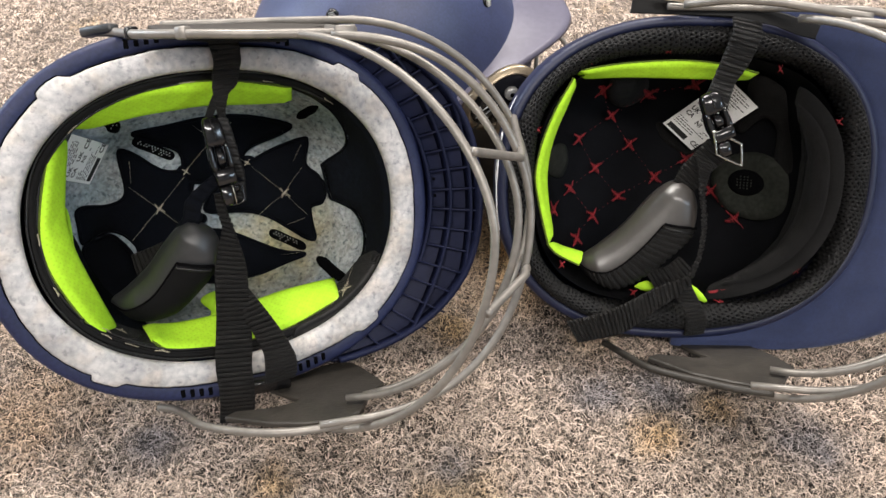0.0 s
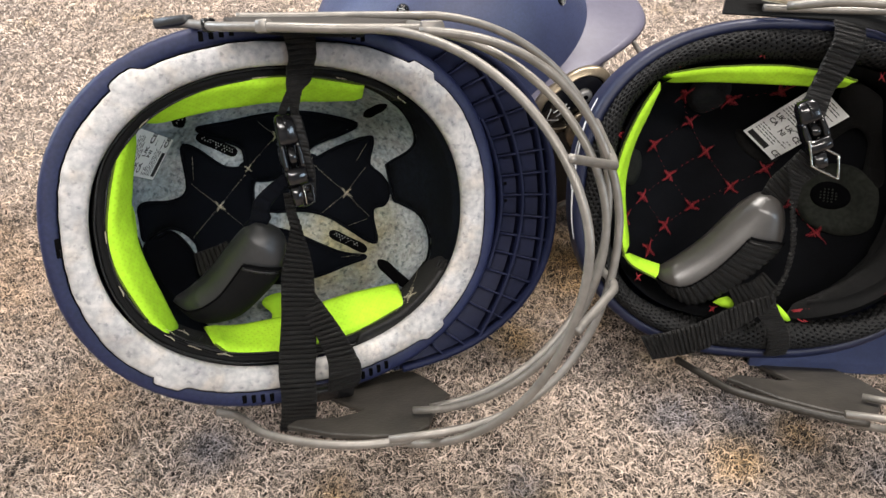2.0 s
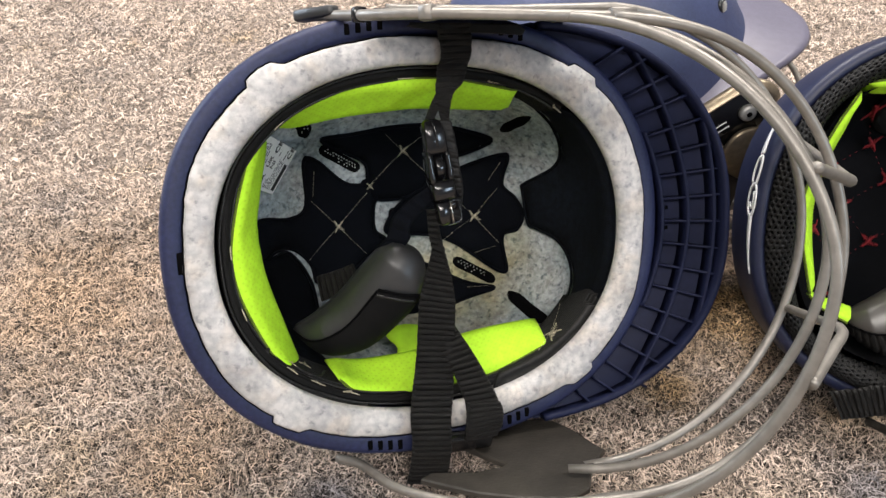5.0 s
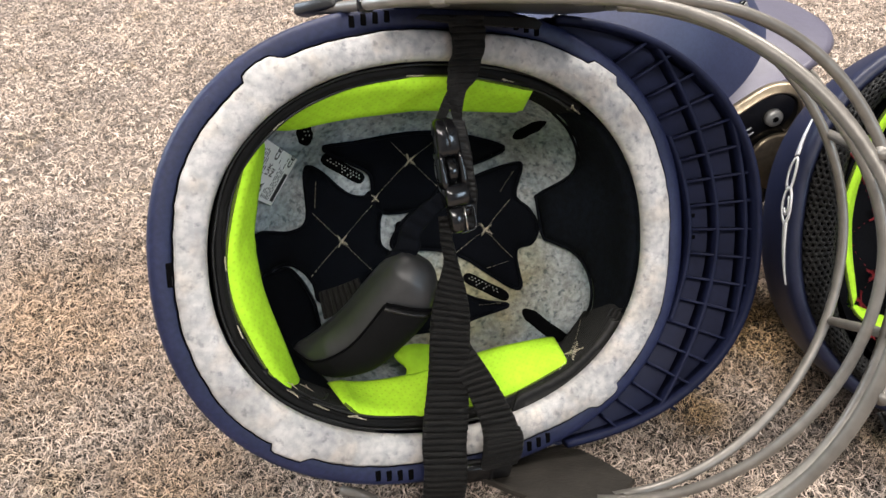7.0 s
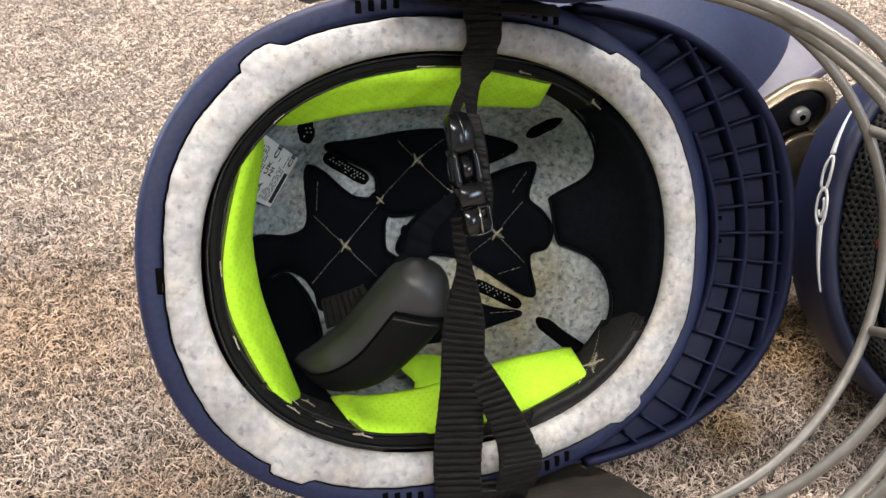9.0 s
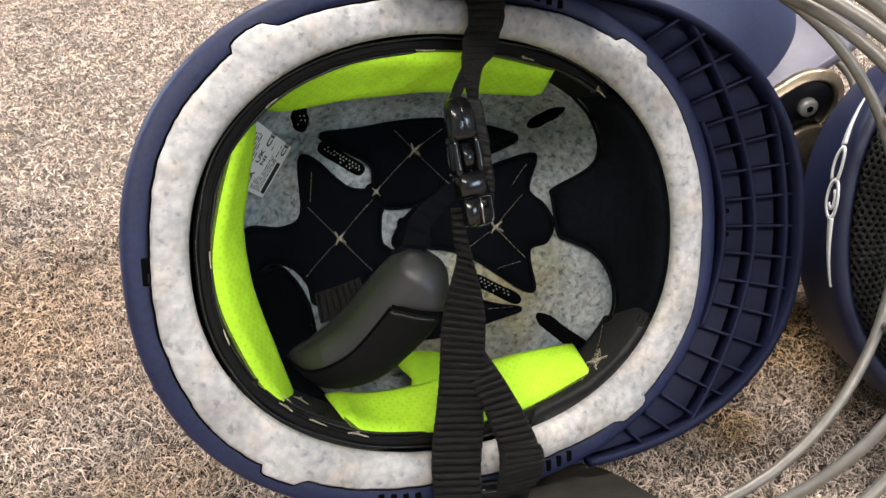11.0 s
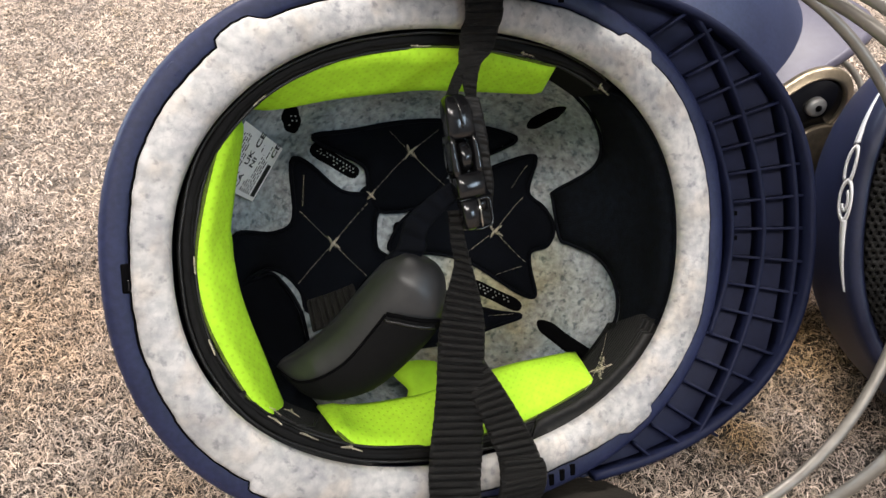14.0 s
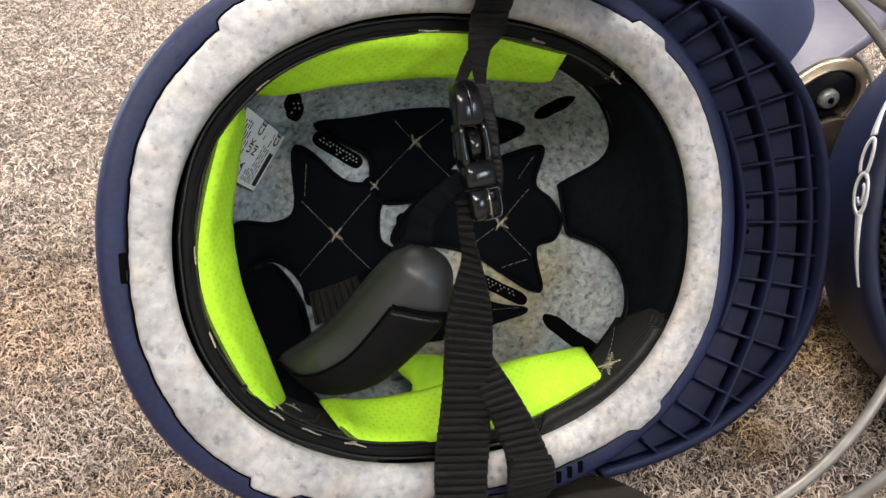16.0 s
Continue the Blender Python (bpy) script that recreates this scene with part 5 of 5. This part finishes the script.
def helmet_two():
    """Lies on its side beside the first; mesh-covered rim, red quilting."""
    h = empty("cricket_helmet", M2, "navy cricket helmet on its side, black mesh lining with red stitching", "helmet", "cricket helmets")
    shell(h, 0.133, 0.112, 2.35, 0.125, 0.0, 0.008, NAVY_SATIN, "navy shell with a white printed stripe")
    around, across, pitch = 900, 66, 0.0033
    verts, deep = [], []
    for k in range(across + 1):
        a = math.pi * k / across
        f = (1 - math.cos(a)) / 2
        i = 0.0062 + 0.0188 * f
        ring = oval(0.133 - i, 0.112 - i, 2.35 + 0.85 * f, 0.0, 0.0, -0.010 + 0.016 * math.sin(a) ** 0.8, around)
        for j, (x, y, z) in enumerate(ring):
            u, v = j / around * 220 * math.sqrt(3) * 2 * math.pi / math.sqrt(3), k / across * 0.036 / pitch * 2 * math.pi
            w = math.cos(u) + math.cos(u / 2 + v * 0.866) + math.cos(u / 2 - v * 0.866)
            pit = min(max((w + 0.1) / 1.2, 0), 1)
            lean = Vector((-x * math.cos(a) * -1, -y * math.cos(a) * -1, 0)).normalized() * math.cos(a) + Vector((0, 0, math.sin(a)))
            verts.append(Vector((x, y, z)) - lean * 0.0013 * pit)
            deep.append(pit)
    faces = [(k * around + j, k * around + (j + 1) % around, (k + 1) * around + (j + 1) % around, (k + 1) * around + j) for k in range(across) for j in range(around)]
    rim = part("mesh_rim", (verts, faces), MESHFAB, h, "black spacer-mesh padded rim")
    # deepest pit faces are near-black: their shade is put in the colour too
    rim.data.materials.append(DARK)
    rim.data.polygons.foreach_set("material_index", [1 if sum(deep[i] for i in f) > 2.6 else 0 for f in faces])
    crown, wall = bowl(0.104, 0.084, 2.3, 0.110, 0.0, 0.0)
    rings = []
    for k in range(0, 28):
        w = 0.999 * math.sin(k / 27 * math.pi / 2) ** 0.9
        r = math.sqrt(max(1 - w ** (1 / 0.36), 0.0006))
        rings.append(oval(0.106 * r, 0.086 * r, 2.8 - 0.5 * w, 0, 0, -0.006 - 0.104 * w, 96))
    lining = part("lining", loft(rings, True, (False, True)), QUILT, h, "black quilted lining")
    stars = ((-50, 66), (-9, 63), (22, 71), (-34, 45), (-61, 26), (-14, 21), (35, 9), (-43, 1), (10, -7), (-66, -15), (-21, -24), (-45, -39), (70, -38), (-63, -54), (-84, -30), (55, -17))
    for i, (x, y) in enumerate(stars):
        part("stitching", star(x * mm, y * mm, crown, 0.004, 0.0075, 0.0010, 50 + i), RED, lining, "red quilting thread")
    pairs = ((3, 5), (5, 8), (8, 6), (5, 7), (7, 9), (7, 10), (10, 8), (10, 11), (3, 4), (11, 13), (1, 3), (4, 7), (0, 3), (9, 11), (12, 6), (1, 2))
    part("stitching", dashes([(tuple(c * mm for c in stars[a]), tuple(c * mm for c in stars[b])) for a, b in pairs], crown, 0.0035, 0.0016, 0.0030, 0.0003), RED, lining)
    for o, t in ((((54, 74), (70, 66), (80, 56), (88, 42), (95, 22), (97, 4), (91, 4), (89, 24), (86, 36), (78, 44), (70, 31), (63, 40), (66, 54), (58, 66)), 0.003), (((8, 38), (14, 25), (26, 16), (36, 13), (43, 18), (32, 30)), 0.003), (((-39, 74), (-43, 66), (-36, 54), (-22, 50), (-10, 58), (-13, 71)), 0.003)):
        part("side_pad", patch(scaled(o), crown, t, 0.006, 0.003), FELT, h, "black brushed side pad")
    for o, t in ((((55, -5), (65, 12), (84, 16), (96, 2), (94, -26), (80, -36), (62, -28)), 0.004), (((-40, 66), (-28, 72), (-18, 66), (-20, 56), (-32, 54)), 0.003), (((-82, 18), (-70, 20), (-66, 6), (-72, -6), (-84, 0)), 0.003)):
        part("vent_pad", patch(scaled(o), crown, t, 0.006, 0.003), CHARCOAL, h, "charcoal grey vent surround")
    disc = part("vent", patch([(0.0775 + 0.0108 * math.cos(q), -0.0078 + 0.0108 * math.sin(q)) for q in np.linspace(0, 2 * math.pi, 14, endpoint=False)], lambda x, y, d: crown(x, y, d + 0.004), 0.0012, 0.003, 0.001, 2), DARK, h, "round dark vent")
    part("wire_mesh", join(*(box((0.0011, 0.0011, 0.0005), Matrix.Translation(crown(0.0775 + i * 0.0021, -0.0078 + j * 0.0024, 0.0058)), 0.0002) for i in range(-2, 3) for j in range(-2, 3) if abs(i) + abs(j) < 4)), CHARCOAL, disc)
    k = 0.095 * math.pi / 180
    front = ((54, -5), (44, -22), (30, -33), (10, -40), (-12, -42), (-36, -39), (-60, -31), (-80, -18), (-86, -7), (-60, 0), (-20, 4), (15, 4), (38, 2))
    part("forehead_pad", patch([(t * k, z * mm) for t, z in front], wall, 0.012, 0.006, 0.012), FELT, h, "thick black brushed forehead pad")
    roll = ((50, -6), (36, -17), (10, -23), (-14, -25), (-40, -22), (-66, -14), (-78, -7), (-50, 0), (-20, 3), (15, 3), (36, 1))
    part("forehead_roll", patch([(t * k, z * mm) for t, z in roll], lambda x, y, hh: wall(x, y, hh + 0.0095), 0.0065, 0.006, 0.008), FELT, h, "black brushed roll along the forehead pad")
    strip(h, scaled([(-81, 75), (-52, 80), (-11, 82.7), (20, 80.3), (41, 75.2)]), scaled([(-79, 72), (-73, 71), (-48, 72), (3.5, 71.8), (37, 72.4), (47, 75.2)]), -0.004, -0.018, 0.003, LIME, "bright lime comfort pad")
    strip(h, scaled([(-84, 70), (-94.4, 50.7), (-103, 28), (-107, 5), (-103.7, -14.5), (-98, -36), (-95.7, -43)]), scaled([(-80, 69.5), (-86.3, 52.5), (-95, 27.4), (-97.7, 3.7), (-96, -16.3), (-93, -32.5), (-92.3, -42.8)]), -0.004, -0.016, 0.003, LIME, "bright lime comfort pad")
    strip(h, scaled([(-96.3, -43.3), (-89.2, -50.6), (-73, -58.7)]), scaled([(-92.6, -44.8), (-81, -48), (-69.5, -51.3)]), -0.005, -0.016, 0.003, LIME, "bright lime comfort pad")
    for o in (((-32, -74), (-23, -69.5), (-18, -74), (-20.6, -78)), ((6, -71.5), (14, -75.5), (22, -84.5), (15.5, -84))):
        part("pad_tab", patch(scaled(o), lambda x, y, hh: Vector((x, y, -0.005 + hh)), 0.002, 0.004, 0.002, 2), LIME, h, "lime pad tip")
    p, q, r = Vector((0.0091, 0.0379, -0.092)), Vector((0.0352, 0.0168, -0.095)), Vector((0.041, 0.076, -0.052))
    care_label(h, p, q - p, r - p, 0.034, 0.062,
               (("CE", 0.85, 0.085, 0.006), ("UK", 0.13, 0.44, 0.0055), ("CA", 0.13, 0.35, 0.0055), ("UK", 0.50, 0.41, 0.0055), ("NI", 0.50, 0.32, 0.0055), ("CE", 0.82, 0.38, 0.006)))
    for i, (x, y) in enumerate(((-22, 89), (-75, 81), (54, 78), (99, 44), (82, -60), (-34, -77), (-86, -57), (-107, 36))):
        part("stitching", star(x * mm, y * mm, lambda u, v, d: Vector((u, v, d - 0.0005)), 0.0, 0.0034, 0.0005, 70 + i, 4), RED, lining)
    part("stitching", join(dashes([((0.021, -0.0781), (0.0395, -0.0756)), ((0.0225, -0.0788), (0.036, -0.0772)), ((0.0255, -0.0828), (0.0365, -0.0885)), ((0.0300, -0.0838), (0.0375, -0.0872))], lambda u, v, d: Vector((u, v, -0.0095 + d)), 0.003, 0.006, 0.0006, 0.0010)), RED, lining)
    part("upper_strap", ribbon(scaled([(15, 110, 7, 35, 106, 7), (14, 100.5, 12, 33, 96, 12), (9, 85, 12, 26.5, 80, 12), (4, 70.6, 12, 18.5, 67, 12), (0, 60, 13, 15.5, 55, 13), (0, 54, 15, 13, 48, 15)]), 0.0016, 0.0030, 0.0005, 0.0008), WEB, h, "black webbing strap")
    side_buckle(h, (-0.0015, 0.0615, 0.018), (0.0165, 0.0225, 0.021), (0.9, 0.4, 0), 0.0165, False)
    frame_line = [(0.0034, 0.0374), (0.0125, 0.0338), (0.0214, 0.0298), (0.0221, 0.0290), (0.0230, 0.0225), (0.0236, 0.0164), (0.0230, 0.0158), (0.0150, 0.0190), (0.0070, 0.0226), (0.0064, 0.0236), (0.0049, 0.0305), (0.0032, 0.0366)]
    part("slide_ring", tube([(x, y, 0.0228) for x, y in [*loop_spline(frame_line, 2), frame_line[0]]], 0.0009, 8), CHROME, h, "chrome slide ring")
    part("mid_strap", ribbon(scaled([(4, 32, 12, 20, 20, 14), (-3, 22, 9, 10, 11, 11), (-9, 13, 5, 4, 1, 7), (-13, 2, 2, 0, -6, 3)]), 0.0016, 0.0030, 0.0006, 0.0006), WEB, h)
    part("hanging_strap", ribbon(scaled([(-4, 23, 13, 8.5, 16, 15), (-0.5, 8, 14, 7, 6, 12), (1.5, -6, 16, 6.2, -6, 10), (5, -26, 16, 8.7, -26, 10), (4.3, -45.6, 15, 7.8, -45.6, 10), (0, -59, 13, 3.8, -60, 10), (-5, -64, 11, -1, -73, 9), (-18.2, -69, 10, -14, -83, 9), (-32, -76, 10, -27, -92.5, 9), (-45, -83.3, 10, -38.8, -102.5, 8), (-60.4, -90, 9, -53.3, -108, 6), (-82, -96.5, 6, -72, -113, 3)]), 0.0016, 0.0030, 0.0007, 0.0009), WEB, h, "ribbed black webbing strap trailing over the rim")
    part("strap_link", ribbon(scaled([(-26, -62, -1, -19, -74, 1), (-13, -56.5, 3, -4, -69, 5), (-4, -50, 1, 6, -60, 2)]), 0.0016, 0.0030, 0.0006), WEB, h)
    part("side_strap", ribbon(scaled([(-13, -66, 5, 4, -67, 5), (-9, -75, 8, 7, -75, 8), (-0.5, -87.5, 9, 13.2, -85.6, 9), (2.8, -99, 7, 17.7, -96.8, 7), (4, -108, 1, 19, -106, 1)]), 0.0016, 0.0030, 0.0006, 0.0005), WEB, h)
    chin_rest(h, scaled([(-8, 3.5, -1.4), (-15.4, 1, -3.5), (-25.6, -8.1, -6.3), (-42.6, -30, -11), (-57, -44, -14.5), (-68.5, -53, -16), (-71.4, -58.4, -16)]),
              scaled([(-8, 3.5, -1.4), (0, -1.5, 1.8), (5, -14.5, 2), (4, -31.5, 2), (-4.5, -44.5, 0), (-20, -61, -4.8), (-34.5, -72.5, -8.7), (-47, -76.5, -12), (-62, -69.5, -15), (-71.4, -58.4, -16)]), 0.0140, LEATHER_PALE, WEB, 0.34, 0.075, 0.00045, 0.06)
    # printed stripe and emblem along the lip at the back

    def print_on(y, z):
        x = -0.1330 * max(1 - abs(y / 0.112) ** 2.35, 0) ** (1 / 2.35)
        return Vector((x - 0.0004, y, z))

    def stroke(points, w):
        rows = resample(points, 0.0008)
        rings = []
        for i, (y, z) in enumerate(rows):
            d = rows[min(i + 1, len(rows) - 1)] - rows[max(i - 1, 0)]
            d = d / max(np.linalg.norm(d), 1e-9)
            ww = w(i / (len(rows) - 1)) / 2
            a, c = print_on(y - d[1] * ww, z + d[0] * ww), print_on(y + d[1] * ww, z - d[0] * ww)
            rings.append([a, c, c + Vector((0.0006, 0, 0)), a + Vector((0.0006, 0, 0))])
        return loft(rings, True, (True, True))
    ring = lambda y, z, ry, rz, a0=0, a1=360: [(y + ry * math.cos(math.radians(t)), z + rz * math.sin(math.radians(t))) for t in np.linspace(a0, a1, 30)]
    part("stripe", stroke([(0.058, -0.012), (0.034, -0.009)], lambda t: 0.0010 + 0.0040 * t), WHITE, h, "white printed stripe")
    part("stripe", stroke([(-0.001, -0.0065), (-0.034, -0.0065)], lambda t: 0.0040 * (1 - t) + 0.0012), WHITE, h)
    part("emblem", join(stroke(ring(0.024, -0.0085, 0.0085, 0.0042, -140, 140), lambda t: 0.0023), stroke(ring(0.008, -0.0075, 0.009, 0.0054), lambda t: 0.0022),
                        stroke(ring(0.008, -0.0075, 0.0045, 0.0026, 20, 250), lambda t: 0.0018)), WHITE, h, "white printed emblem")
    peak(h, 0.062, 0.150, 0.120, 0.0, 0.133, 0.112, NAVY_CLOTH, False, "navy cloth-covered peak")
    cage(h, half=0.1135, lean=0.0, turn=0.16, vinyl=PLATE_DARK, below=FLAT_OUTLINE, upright=True)
    return h


def helmet_three():
    """Stands upright behind the others; only its near side is seen."""
    h = empty("cricket_helmet", M3, "navy cricket helmet standing upright with a pale greyish peak", "helmet", "cricket helmets")
    shell(h, 0.119, 0.113, 2.3, 0.140, 0.012, 0.006, SHELL_BLUE, "dusty navy shell with a fine ribbed sheen", -0.02, 0.65)
    peak(h, 0.040, 0.128, 0.113, 0.012, 0.119, 0.113, LILAC, False, "greyish lilac plastic peak", -0.038, 0.040, 0.005)
    cage(h, tuple((x0, z0 * 0.6, xa * 0.84, za * 0.62, k, p, 0.106, 0.106) for x0, z0, xa, za, k, p, _, _ in BARS), elbow=(0.105, 0.031, 0.083))
    for x, y, z in ((0.008, 0.080, -0.1445), (0.1085, 0.0705, -0.0745)):
        m = frame_of((x, y, z), (0.3, 0, -1), (x * 0.6, y, z + 0.06))
        vent = part("vent_grommet", tube([m @ Vector((0, 0, -0.002)), m @ Vector((0, 0, 0.0012)), m @ Vector((0, 0, 0.0018))], [0.0047, 0.0047, 0.0037], 20), BUCKLE, h, "small ribbed dark vent grommet")
        for k in range(5):
            part("slat", box((0.0007, 0.0058 - abs(k - 2) * 0.001, 0.0010), m @ Matrix.Translation(((k - 2) * 0.0014, 0, 0.0021))), ZINC, vent)
    # guard bracket at the temple: dark plate in a bronze loop, screw, lower plate
    m = frame_of((0.076, 0.1150, -0.023), (1, 0, -0.02), (0.12, 1, 0))
    cap = [(0.033 * c + (0.012 if c > 0 else -0.012) * 0.6, 0.0160 * s) for c, s in ((math.cos(t) * 0.6, math.sin(t)) for t in np.linspace(0, 2 * math.pi, 40, endpoint=False))]
    bracket = part("guard_bracket", slab(cap, 0.004, m, 0.0008), BUCKLE, h, "black guard bracket with bronze edge")
    rim = cap[-17:] + cap[:23]
    part("bracket_edge", loft([[m @ Vector((x * f, y * f, z)) for f, z in ((1.0, 0.001), (1.0, 0.0052), (1.05, 0.0058), (1.08, 0.0050), (1.24, 0.0032), (1.27, 0.0005), (1.24, -0.003))] for x, y in rim], True, (True, True)), BRONZE, bracket, "bronze bracket edge")
    sc = m @ Vector((0.010, 0.000, 0.004))
    n = (m.to_3x3() @ Vector((0, 0, 1)))
    part("screw", tube([sc, sc + n * 0.003, sc + n * 0.0042], [0.0058, 0.0056, 0.0040], 18), ZINC, bracket, "chrome screw")
    part("screw_socket", tube([sc + n * 0.0040, sc + n * 0.0046], 0.0020, 6), DARK, bracket)
    arrow = [(-0.004, 0.002), (-0.016, 0.002), (-0.016, 0.006), (-0.024, 0), (-0.016, -0.006), (-0.016, -0.002), (-0.004, -0.002)]
    part("arrow_mark", tube([m @ Vector((x, y, 0.0044)) for x, y in arrow], 0.0005, 5), WHITE, bracket, "white arrow outline")
    m2 = frame_of((0.084, 0.1165, 0.018), (0.8, 0, -0.57), (0.12, 1, 0))
    part("ear_plate", slab([(0.021 * math.copysign(abs(c) ** 0.8, c), 0.034 * math.copysign(abs(s) ** 0.8, s)) for c, s in ((math.cos(t), math.sin(t)) for t in np.linspace(0, 2 * math.pi, 36, endpoint=False))], 0.005, m2, 0.0015), BRONZE, h, "dark bronze ear plate")
    return h


helmet_one()
helmet_two()
helmet_three()
